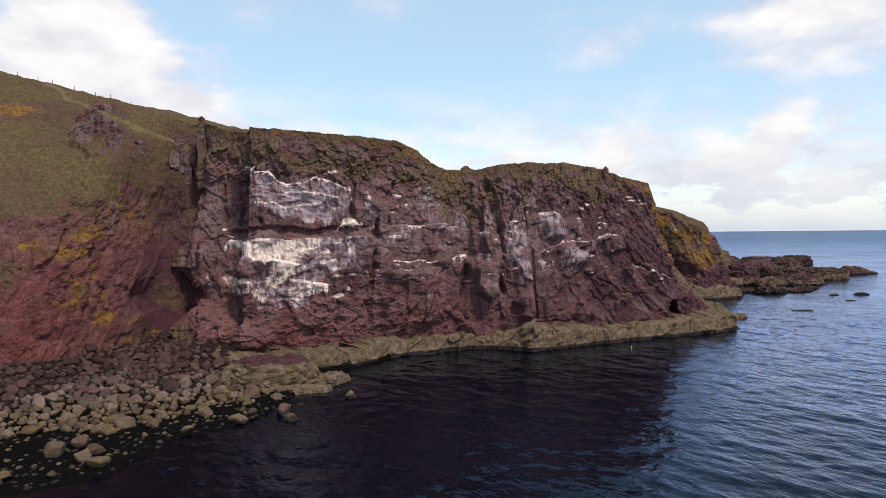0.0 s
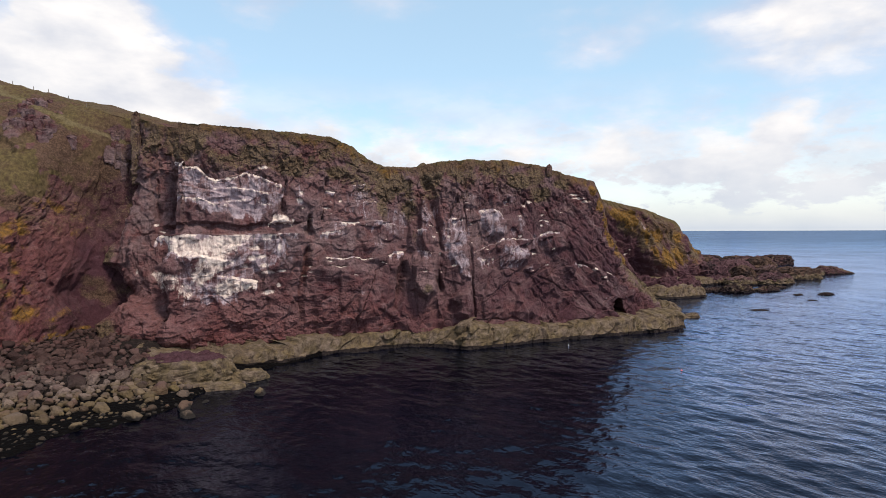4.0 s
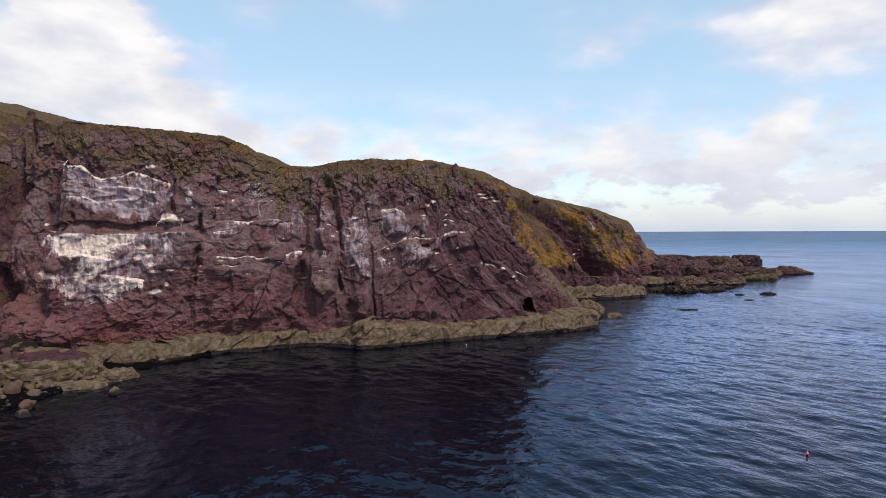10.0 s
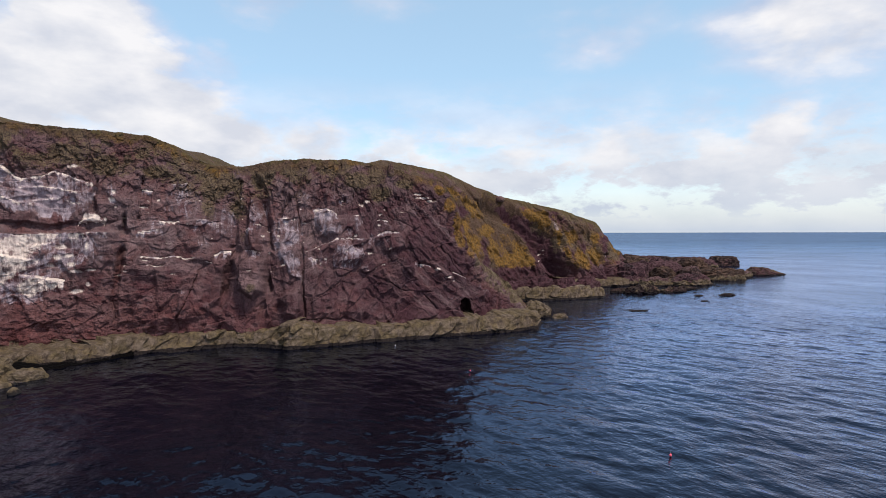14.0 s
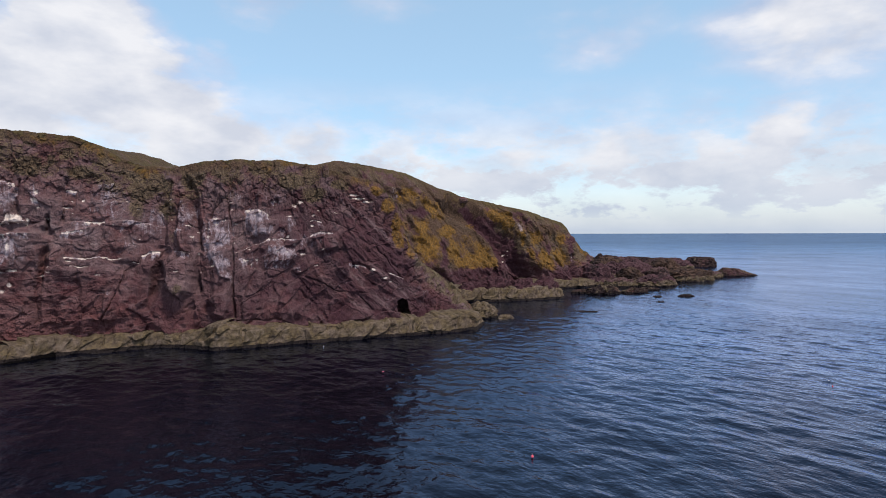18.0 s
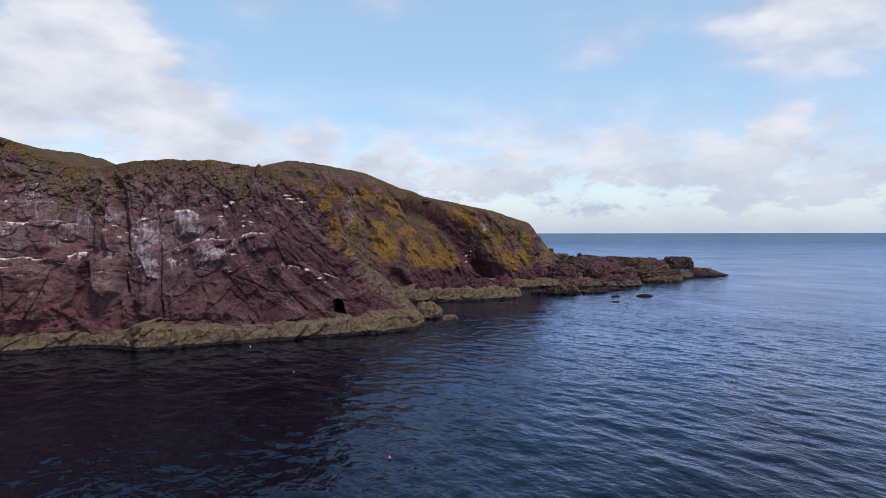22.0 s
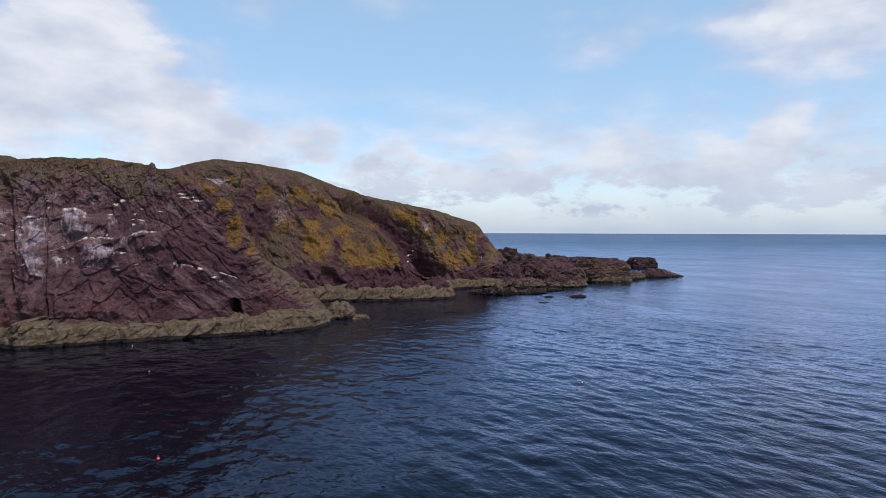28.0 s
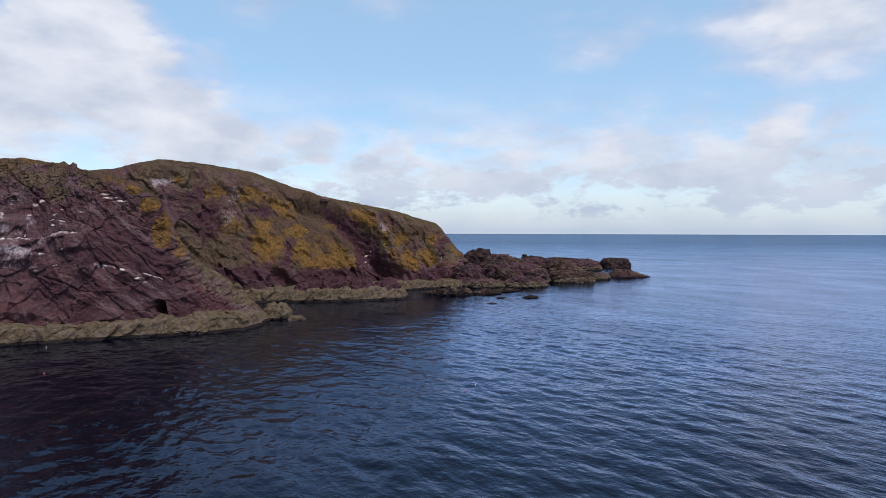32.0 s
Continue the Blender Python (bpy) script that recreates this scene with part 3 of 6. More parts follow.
class Face:
    """Relief and stains over one curtain of rock, worked on in x and height."""
    def __init__(self, us, x, z, seed, bend=0.45):
        self.us = us
        self.x = x + bend * fbm(x / 2.4, z / 2.4, x * 0, 4, seed, 0.6)
        self.z = z + bend * fbm(x / 2.4 + 30, z / 2.4, x * 0, 4, seed + 9, 0.6)
        self.drip = np.clip(0.5 + 0.9 * vnoise(self.x / 0.42, z / 9, x * 0, seed + 20) + 0.4 * vnoise(self.x / 1.5, z / 9, x * 0, seed + 21), 0, 1)
        self.D, self.guano, self.wash, self.moss, self.ochre = (np.zeros(x.shape) for _ in range(5))

    def span(self, pts, pad=4.0):
        a = [p[0] for p in pts]
        k = slice(int(np.searchsorted(self.us, min(a) - pad)), int(np.searchsorted(self.us, max(a) + pad)))
        return k, self.x[k], self.z[k]

    def crack(self, wide, deep, *pts):
        k, x, z = self.span(pts)
        a = vnoise(x / 2.5, z / 2.5, x * 0, 301)
        g = line_gap(x, z, pts) / (wide * (0.62 + 0.5 * a))
        self.D[k] -= 0.72 * deep * np.clip(1.15 - g, 0, 1) * np.clip(0.75 + 0.9 * vnoise(x / 3.7, z / 3.1, x * 0, 302), 0.2, 1.1)

    def block(self, out, soft, *pts):
        """A block that stands out, its edges falling off over soft metres."""
        k, x, z = self.span(pts)
        t = np.clip(within(x, z, pts) / soft + 0.25, 0, 1)
        self.D[k] += out * np.sqrt(t) * t

    def shelf(self, out, fall, *pts):
        """Rock jutting out below a line and dying away downwards."""
        k, x, z = self.span(pts)
        zl = np.interp(x, [p[0] for p in pts], [p[1] for p in pts])
        self.D[k] += out * bump(x, pts[0][0], pts[-1][0], 1.6) * np.clip((z - zl + fall) / fall, 0, 1) * np.clip((zl - z) / 0.4 + 0.5, 0, 1)

    def under(self, deep, high, *pts):
        """A hollow below a line, deepest at its roof."""
        k, x, z = self.span(pts)
        zl = np.interp(x, [p[0] for p in pts], [p[1] for p in pts])
        self.D[k] -= deep * bump(x, pts[0][0], pts[-1][0], 3.0) * np.clip((z - zl + high) / high, 0, 1) * np.clip((zl - z) / 0.35 + 0.5, 0, 1)

    def white(self, drop, amount, thick, *pts):
        """Droppings along a ledge, with runs of thinner wash below it."""
        k, x, z = self.span(pts)
        zl = np.interp(x, [p[0] for p in pts], [p[1] for p in pts])
        ends = bump(x, pts[0][0], pts[-1][0], 0.5)
        self.guano[k] = np.maximum(self.guano[k], amount * ends * bump(z, zl - thick * (0.25 + 0.6 * self.drip[k]), zl + 0.08, 0.2) * np.clip(0.72 + 1.3 * fbm(x / 1.1, z / 0.8, x * 0, 3, 311), 0, 1.15))
        run = drop * (0.25 + 0.75 * self.drip[k])
        self.wash[k] = np.maximum(self.wash[k], 0.95 * amount * ends * np.clip((z - zl + run) / (0.6 * run), 0, 1) * (z < zl + 0.1))
        self.guano[k] = np.maximum(self.guano[k], 0.75 * amount * ends * np.clip((z - zl + 0.6 * run) / (0.5 * run), 0, 1) * (z < zl + 0.1) * (self.drip[k] > 0.55))

    def spread(self, field, amount, soft, *pts):
        """A stain inside an outline."""
        k, x, z = self.span(pts)
        ragged = fbm(x / 1.7, z / 2.6, x * 0, 4, 317, 0.6)
        field[k] = np.maximum(field[k], amount * np.clip((within(x, z, pts) + 1.5 * ragged) / soft + 0.5, 0, 1) * np.clip(0.95 + 0.8 * ragged, 0.5, 1.1))

    def patch(self, field, *spots):
        """Stains round spots: x, height, half width, half height, amount."""
        for px, pz, rx, rz, amount in spots:
            k, x, z = self.span([(px - rx, 0), (px + rx, 0)])
            field[k] = np.maximum(field[k], amount * np.clip(1.35 - np.hypot((x - px) / rx, (z - pz) / rz), 0, 1))


# main headland: x, y at the foot, y at the rim, rim height
MAIN = [
    (-47, 127, 136, 47.5), (-44, 116, 129, 46.5), (-42, 112.5, 127, 46), (-37, 110, 126, 44.5), (-32.2, 109.8, 123, 43.5), (-31, 110.5, 116.5, 43.8),
    (-20, 115, 118.5, 43.2), (-11, 118, 119.5, 42.4), (-4, 121, 122.5, 42.0), (-0.5, 122.4, 124.5, 40.6), (3, 123.4, 127, 38.2), (6.5, 124.4, 130, 37.0), (12, 125.6, 131, 36.9),
    (18, 125.4, 131.5, 38.3), (24, 126, 133, 38.9), (34, 128.5, 135.5, 39.1), (43, 131.5, 137, 37.6), (47, 133, 138, 36.2), (54.5, 136, 140.5, 35.0),
    (58.5, 137, 146, 30.5), (61.5, 138, 149, 21), (64.8, 139, 152, 15.8), (73, 142, 157, 10), (78, 147, 158, 4.2), (82, 153, 160, -1.0)]
us = evenly(MAIN, (1, 2), 0.165)
yb, yr, zr = (soften(curve(us, MAIN, c), 5) for c in (1, 2, 3))
one = np.ones_like(us)
backy = np.where(us < 40, yr + 80, np.maximum(yr + 4, yr + 80 - (us - 40) * 4.2))
backz = np.interp(us, [-47, 30, 50, 58, 82], [38, 35, 25, -2, -2])
NF = 275
Pm = land("main", us, np.stack([us, yb, -2 * one], -1), np.stack([us, yb + (yr - yb) * np.where(us < -31.6, 0.72, 0.38), zr * 0.5 - 1], -1), np.stack([us, yr, zr], -1), np.stack([us, backy, backz], -1), (NF, 40))
# the turf rises again behind the saddle
behind = np.concatenate([np.zeros(NF), np.linspace(0, 1, 41)[1:]])[None, :]
Pm[..., 2] += (3.2 + 0.5 * fbm(Pm[..., 0] / 3, Pm[..., 1] / 3, Pm[..., 2] * 0, 4, 176)) * np.exp(-((behind - 0.47) / 0.24) ** 2) * np.exp(-((us[:, None] + 4) / 15) ** 2)
# the buttress beside the gully swells out towards its foot
Pm[..., 0] += np.clip((-36 - us) / 6, 0, 1)[:, None] * np.interp(Pm[..., 2], [0, 3, 6, 10, 12, 14, 17, 20, 24, 28, 33, 40, 46], [-4, -4, -2.5, 1.2, 1.6, 0.6, -2.2, -2.4, -1.2, 0, 1.4, 0.5, 0.5])
N = normals(Pm)
N = N * (1 if N[..., 2].mean() > 0 else -1)
x, y, z = Pm[..., 0], Pm[..., 1], Pm[..., 2]
face = np.concatenate([np.interp(np.linspace(0, 1, NF), [0, 0.86, 0.97, 1], [1, 1, 0.35, 0.18]), np.linspace(0.4, 0.0, 40) ** 2])[None, :]
dip = np.clip((x - 20) / 30, 0, 1)
west = 1 - dip
ue, ve = x * (1 - 0.25 * dip) + z * 0.75 * dip, z - x * 0.45 * dip
wob = 1.5 * fbm(x / 9, y / 9, z / 9, 3, 91)
sound = 1 - np.clip((z - zr[:, None] + 12) / 6, 0, 1)
D = crag_push(ue, ve / (1 + 0.9 * dip), (x, y, z), 11, big=0.5, small=0.62) * (1 - 0.2 * dip) + sound * 0.55 * facets((ue + wob) / 4.2, (ve + wob) / 3.4, 141, 0.7, 1.0, 0.03, 44.0) + np.clip((x - 58) / 4, 0, 1) * 0.9 * facets((ue + wob) / 2.6, ve / 5, 145, 0.8, 1.0, 0.1, 50.0) + 0.7 * fbm(x / 16, y / 16, z / 16, 3, 5)
D += (0.06 + 0.22 * dip) * (((ve + wob) / 3.3) % 1.0 - 0.5) * (0.5 + vnoise(x / 6, z / 5, x * 0, 92)).clip(0, 1) * 1.5
flute = np.clip((x - 40) / 10, 0, 1) * np.clip((z - 10) / 8, 0, 1)
D += dip * (0.4 * (((ue + 1.3 * wob) / 5.2) % 1.0 - 0.5) * np.clip(0.5 + vnoise(ue / 9, ve / 12, x * 0, 94), 0, 1) + (0.35 + 0.6 * flute) * (0.3 - np.abs(fbm(ue / 3.2, ve / 18, x * 0, 4, 95))) + (0.2 + 0.35 * flute) * (0.3 - np.abs(fbm(ue / 1.1, ve / 7, x * 0, 3, 96))))
D += west * 0.12 * (((z + 1.1 * wob + 0.06 * x) / 2.1) % 1.0 - 0.5) * np.clip(0.3 + 1.4 * vnoise(x / 6, z / 2, x * 0, 97), 0, 1)
# the crown: dark blocks and short columns
crown = np.clip((z - zr[:, None] + 12) / 5, 0, 1)
D += crown * (0.62 * facets((x + wob) / 1.7, z / 2.4, 131, 0.8, 0.8, 0.35, 44.0) + 0.34 * facets((x - wob) / 0.8, z / 0.9, 137, 0.8, 0.8, 0.3, 34.0))
F = Face(us, x, z, 400)
# the roosts' ledges and the roof between them
F.under(1.3, 1.8, (-36, 24.6), (-29.2, 25.4), (-23.6, 25.4), (-20.2, 24.8), (-15.1, 25.3), (-9.5, 25.2))
F.shelf(1.6, 11.0, (-42, 22.6), (-37, 22.9), (-29, 23.2), (-20, 23.2), (-9, 23.4))
F.shelf(0.55, 4.0, (-33, 36.6), (-27.5, 35.4), (-24.6, 33.3), (-19.1, 34.5), (-12.7, 32.4))
F.shelf(0.5, 2.4, (-30, 30.2), (-26.7, 29.8), (-24.5, 28.8), (-19, 29.6))
F.shelf(0.35, 1.5, (-25, 31.8), (-20, 31.6), (-15, 30.8))
F.shelf(0.8, 3.0, (-15.6, 25.0), (-14, 25.9), (-12.7, 26.1), (-11.4, 25.7), (-9.8, 24.8))
F.shelf(0.6, 4.0, (-29, 19.3), (-22, 18.3))
F.shelf(0.8, 5.0, (-24, 15.7), (-17, 14.4))
F.shelf(0.7, 5.0, (-5.5, 18.4), (4, 18.1), (10, 19.0))
F.shelf(0.5, 3.0, (-6, 23.5), (1, 25.2), (3.1, 25.8), (9, 24.9))
F.shelf(0.6, 4.0, (25, 19.1), (31, 21.2), (37, 21.7), (44.5, 22.9))
F.shelf(0.5, 3.0, (43, 15.0), (49, 15.9), (54, 14.6), (60, 12.2))
# fissures
F.crack(0.9, 1.8, (-12.1, 33.0), (-12.8, 29.6), (-12.7, 27.4))
F.crack(1.2, 2.6, (-7.8, 27.8), (-7.8, 21.8), (-8.9, 15.3), (-9.8, 11.2), (-9.4, 6.5))
F.crack(0.5, 1.3, (-15.3, 11.0), (-15.6, 7.0))
F.crack(0.5, 1.2, (-38.1, 33.6), (-37.3, 25.5))
F.crack(0.5, 1.3, (-34.8, 34.5), (-34.2, 26.0))
F.crack(0.45, 1.0, (-4.9, 34), (-5.6, 26))
F.crack(1.5, 3.0, (14.4, 34.5), (15.9, 30.8), (17.0, 24.6), (18.4, 19.6))
F.crack(1.4, 3.2, (18.0, 18.5), (17.6, 14.3), (18.2, 10.7), (20.0, 7.8))
F.crack(1.6, 3.6, (10.7, 19.2), (9.6, 13.2), (8.0, 8.4))
F.crack(0.4, 1.2, (22.8, 31.6), (23.7, 25.1), (24.6, 18.6), (24.6, 11.9), (25.3, 5.6))
F.crack(0.35, 0.8, (29.6, 36.5), (34.4, 33.0), (41.2, 27.2), (49.7, 22.8))
F.crack(0.4, 1.0, (25.6, 4.9), (33.1, 4.9), (37, 3.6))
F.crack(0.45, 1.0, (38.0, 10.9), (43.5, 4.6))
F.crack(0.45, 1.0, (48.0, 11.6), (53.2, 6.0))
F.crack(0.35, 0.8, (31.4, 15.4), (38.5, 14.0), (46, 10.2), (52, 9.6))
F.crack(0.3, 0.8, (54, 20), (58, 14.5), (63, 9.5))
F.crack(0.3, 0.8, (4.5, 15.5), (2.0, 9.5), (0.5, 6.0))
F.crack(0.3, 0.7, (-23, 11.5), (-19.5, 8.2), (-12, 6.0))
# blocks that stand out of the face
F.block(1.6, 0.9, (13.7, 30.6), (15.3, 30.8), (16.2, 24.6), (15.8, 18.8), (14.2, 19.5), (13.4, 23.3))
F.block(1.5, 1.0, (26.6, 27.8), (30.6, 28.2), (31.9, 25.3), (31.5, 22.3), (28.1, 22.1), (26.8, 25.0))
F.block(1.5, 1.6, (31.3, 20.3), (33.5, 21.9), (37.8, 18.5), (37.5, 16.1), (31.0, 15.8))
F.block(0.9, 1.0, (28.5, 31.2), (32.4, 31.9), (34.2, 30.7), (30.6, 28.4), (28.9, 28.6))
F.block(3.0, 1.1, (12.0, 16.5), (14.6, 18.4), (16.9, 17.6), (17.5, 14.4), (17.2, 10.9), (15.3, 9.2), (11.6, 11.5))
F.block(1.6, 1.2, (20.2, 10.5), (24.2, 11.6), (25.0, 6.5), (23.1, 5.0), (20.4, 6.0))
F.block(1.1, 2.2, (25.3, 10.7), (32.6, 11.2), (38.0, 8.0), (41, 4.4), (26.0, 4.8))
F.block(0.7, 0.6, (19.3, 26.6), (23.2, 25.7), (24.2, 13.2), (22.3, 13.4), (19.6, 18.8))
F.block(2.0, 2.6, (-41.5, 10.6), (-35.6, 10.2), (-28.6, 7.4), (-26, 5.1), (-27, 2.0), (-46, 2.0), (-47, 5.6))
F.block(0.9, 1.2, (-37, 21.5), (-33.5, 20.6), (-29.5, 17), (-31.5, 12), (-37, 11.8), (-39, 16))
F.block(0.8, 0.6, (-48.5, 21.5), (-45.6, 22), (-45.2, 17), (-48.3, 16.6))
F.block(0.8, 1.2, (-6.5, 17), (2, 16.5), (7.5, 14), (7, 6), (-7.5, 5))
F.block(0.9, 1.0, (39.5, 22.2), (44.8, 22.6), (46.5, 19.5), (41.5, 18.2))
F.block(0.8, 1.0, (-20, 12), (-16, 12.4), (-16, 6), (-22, 5.5))
D += F.D
for bx, bz, rx, rz, d in [(-39, 6, 6, 6, 1.0), (1, 10, 6, 9, 0.6), (46, 20, 9, 8, 0.8), (20.8, 10, 3.2, 6.5, 0.8)]:
    D += d * place(Pm, bx, bz, rx, rz)
low = np.clip(1.4 - z / 14, 0, 1) * np.clip((6 - x) / 10, 0, 1)
D += low * (0.32 * facets((x + 0.4 * z) / 2.3, (z - 0.25 * x) / 1.3, 391, 0.8, 0.9, 0.3, 26.0) + 0.14 * facets(x / 0.9, z / 0.6, 393, 0.8, 0.8, 0.3, 26.0))
cave = bump(x + 0.25 * (z - 4), 59.3, 61.3, 0.4) * bump(z + 0.35 * np.sin(2.3 * x), 1.0, 7.3, 0.6)
D *= face * np.clip((z + 2) / 4, 0.2, 1)
pale_lit = lit_edges(D)
Pm = Pm + N * D[..., None]
Pm[..., 1] += 7.0 * cave
x, y, z = Pm[..., 0], Pm[..., 1], Pm[..., 2]
rimz = zr[:, None]
nz = np.abs(normals(Pm)[..., 2])
# the upper roost, grey-white with bright ledges
F.spread(F.wash, 0.95, 1.0, (-33.2, 36.9), (-27.5, 35.7), (-24.6, 33.5), (-21.3, 33.7), (-19.1, 34.8), (-12.7, 32.6), (-12.6, 29.4), (-16.6, 25.7), (-22.5, 26.4), (-27.1, 28.5), (-30.2, 30.5), (-31.4, 33.5))
F.white(1.6, 1.15, 0.9, (-31.6, 36.5), (-27.5, 35.6), (-24.6, 33.4), (-21.3, 33.6), (-19.1, 34.7), (-15.5, 33.3), (-12.7, 32.4))
F.white(1.6, 1.1, 0.8, (-31, 30.4), (-29.1, 30.1), (-26.7, 29.8), (-24.5, 28.8), (-22, 28.6))
F.white(1.4, 0.9, 0.5, (-25, 31.9), (-20, 31.6), (-15, 30.8))
F.white(2.5, 0.75, 0.4, (-23, 29.0), (-19, 29.7), (-14.5, 28.4))
F.white(1.2, 1.2, 0.9, (-15.2, 25.1), (-13.9, 26.0), (-12.9, 26.3), (-11.8, 25.9), (-10.6, 25.0))
F.spread(F.guano, 0.95, 0.7, (-14.9, 25.0), (-14.3, 26.0), (-13.3, 26.8), (-12.3, 26.7), (-11.4, 25.8), (-10.8, 24.9))
# the lower roost, cream, running down the face
F.spread(F.guano, 0.86, 1.4, (-35.4, 21.6), (-33.6, 22.6), (-20.1, 22.9), (-19.7, 21.4), (-21.1, 19.9), (-21.2, 17.5), (-22.3, 15.9), (-27.1, 14.0), (-28.5, 18.0), (-33.5, 20.9))
F.spread(F.wash, 0.75, 1.6, (-34, 22.0), (-19, 22.4), (-19, 18), (-18, 12), (-24, 10), (-28, 11), (-31, 17))
F.white(4.0, 1.15, 1.0, (-36.2, 21.6), (-34.6, 22.5), (-31, 22.6), (-28, 23.2), (-24, 22.7), (-20.1, 23.1))
F.white(5.5, 0.95, 0.45, (-20.0, 23.1), (-16.5, 22.8), (-13.6, 23.0))
F.white(2.6, 0.8, 0.3, (-13.4, 23.3), (-10.2, 23.2))
F.spread(F.wash, 0.8, 1.2, (-20, 23), (-12, 22.9), (-12.6, 20), (-14, 17), (-18, 15), (-20.5, 17))
F.patch(F.guano, (-17.4, 20.6, 1.5, 0.7, 0.9), (-16.3, 18.9, 1.2, 0.6, 0.85), (-13.2, 20.8, 0.6, 1.2, 0.7), (-19.0, 17.2, 0.9, 0.6, 0.9), (-15.9, 17.3, 1.0, 0.5, 0.85))
F.white(3.5, 1.15, 0.9, (-29.0, 19.5), (-25, 18.9), (-21.8, 18.5))
F.white(3.2, 1.15, 0.9, (-24, 15.7), (-20, 15.3), (-17, 14.4))
F.spread(F.guano, 0.62, 0.9, (-36.4, 15.6), (-33, 15.2), (-31.6, 16.6), (-28.9, 14.5), (-27.5, 11.6), (-31.2, 12.4), (-35.6, 12.4))
F.spread(F.guano, 0.8, 0.8, (-23.6, 15.6), (-17.2, 14.3), (-17.2, 12.9), (-23.5, 12.1))
F.patch(F.guano, (-18.0, 18.6, 1.0, 0.5, 1.1), (-15.2, 16.0, 1.4, 0.4, 1.1), (-12.9, 16.3, 0.8, 0.35, 1.0), (-15.2, 12.2, 1.1, 0.5, 1.2), (-13.4, 13.4, 0.5, 0.6, 1.0), (-39.8, 16.0, 0.7, 0.7, 1.1), (-37.3, 24.9, 0.6, 0.45, 1.0), (-36, 23.6, 0.6, 0.3, 0.9),
        (-16.2, 35.5, 1.4, 0.5, 1.0), (-9.6, 31.0, 0.4, 0.5, 1.0), (-9.9, 29.6, 0.7, 0.4, 0.9), (-9.2, 28.2, 0.4, 0.4, 1.0))
# the middle of the face
F.white(0.5, 1.15, 0.35, (-5.2, 18.4), (-1, 18.3), (3.8, 18.1))
F.white(0.4, 1.0, 0.25, (-4.5, 16.8), (-1.3, 16.9))
F.white(1.8, 1.1, 0.7, (-6.0, 23.4), (-2.5, 23.9))
F.white(1.2, 1.15, 0.7, (-2.2, 25.4), (0.8, 25.2))
F.white(2.0, 1.1, 0.6, (-5.0, 31.6), (-3.4, 31.2))
F.white(5.0, 0.75, 0.3, (-0.6, 32.6), (2.2, 32.8))
F.white(4.5, 0.7, 0.3, (3.0, 25.8), (6, 25.4), (9.2, 24.8))
F.white(2.0, 1.2, 0.7, (6.8, 18.7), (8.2, 19.4), (10.0, 19.2))
F.white(3.5, 1.05, 0.5, (13.2, 23.7), (15.2, 23.5))
F.white(3.5, 0.8, 0.3, (13.0, 19.6), (15.9, 19.2))
F.spread(F.wash, 0.78, 2.2, (19.2, 27.0), (23.4, 26.2), (24.4, 13.6), (21.5, 14), (19.2, 19))
F.white(2.2, 1.2, 0.5, (18.8, 21.2), (21.6, 21.1))
F.white(1.5, 0.8, 0.3, (19.4, 26.2), (23.2, 25.6))
F.white(3.2, 1.1, 0.6, (25.6, 18.0), (27.8, 17.4))
# the grey blocks and the seam to the east
F.spread(F.wash, 0.85, 1.0, (26.4, 28.1), (30.8, 28.4), (32, 25.3), (31.5, 22.1), (28.1, 22.0), (26.6, 25.0))
F.spread(F.wash, 0.7, 1.4, (31.0, 20.4), (33.5, 22.1), (38, 18.5), (37.6, 15.6), (30.6, 15.4))
F.spread(F.wash, 0.6, 1.0, (28.3, 31.4), (32.4, 32.2), (34.4, 30.7), (30.6, 28.2), (28.7, 28.4))
F.white(2.2, 1.15, 0.7, (26.4, 27.9), (29, 28.0), (31.3, 26.8))
F.white(0.3, 0.85, 0.22, (24.8, 19.0), (28, 20.2), (31, 21.2))
F.white(0.8, 1.1, 0.4, (31, 21.6), (34, 22.0), (37.0, 21.6))
F.white(1.2, 1.15, 0.5, (39.8, 22.4), (42, 23.1), (44.6, 22.9))
F.white(0.8, 1.1, 0.4, (39.6, 25.5), (42.3, 25.4))
F.white(1.0, 1.0, 0.3, (47.8, 16.2), (52, 15.4))
F.white(0.9, 1.1, 0.35, (56.4, 14.0), (60.0, 12.3))
F.patch(F.guano, (37.6, 29.8, 0.9, 0.5, 1.1), (36.4, 29.0, 0.6, 0.6, 1.0), (40.2, 26.6, 0.6, 0.4, 0.9), (50.0, 30.8, 1.6, 0.3, 1.1), (51.6, 30.0, 1.8, 0.35, 1.1), (49.0, 31.6, 0.9, 0.25, 1.0), (53.0, 14.8, 0.6, 0.35, 1.2), (55.4, 12.6, 0.7, 0.3, 1.0), (57.2, 11.6, 0.6, 0.25, 0.9), (40.2, 24.4, 0.5, 0.4, 1.0))
F.patch(F.wash, (35.6, 25.2, 1.5, 2.2, 0.8), (-9.9, 30.3, 1.6, 3, 0.6), (-2, 24, 3.5, 3, 0.55), (43, 24, 6, 2, 0.4), (46, 12, 5, 1.4, 0.4), (57, 7.5, 3, 1.6, 0.5), (64, 9, 3, 2, 0.5), (-12, 19.5, 3, 4, 0.5), (5, 22, 3, 4, 0.35))
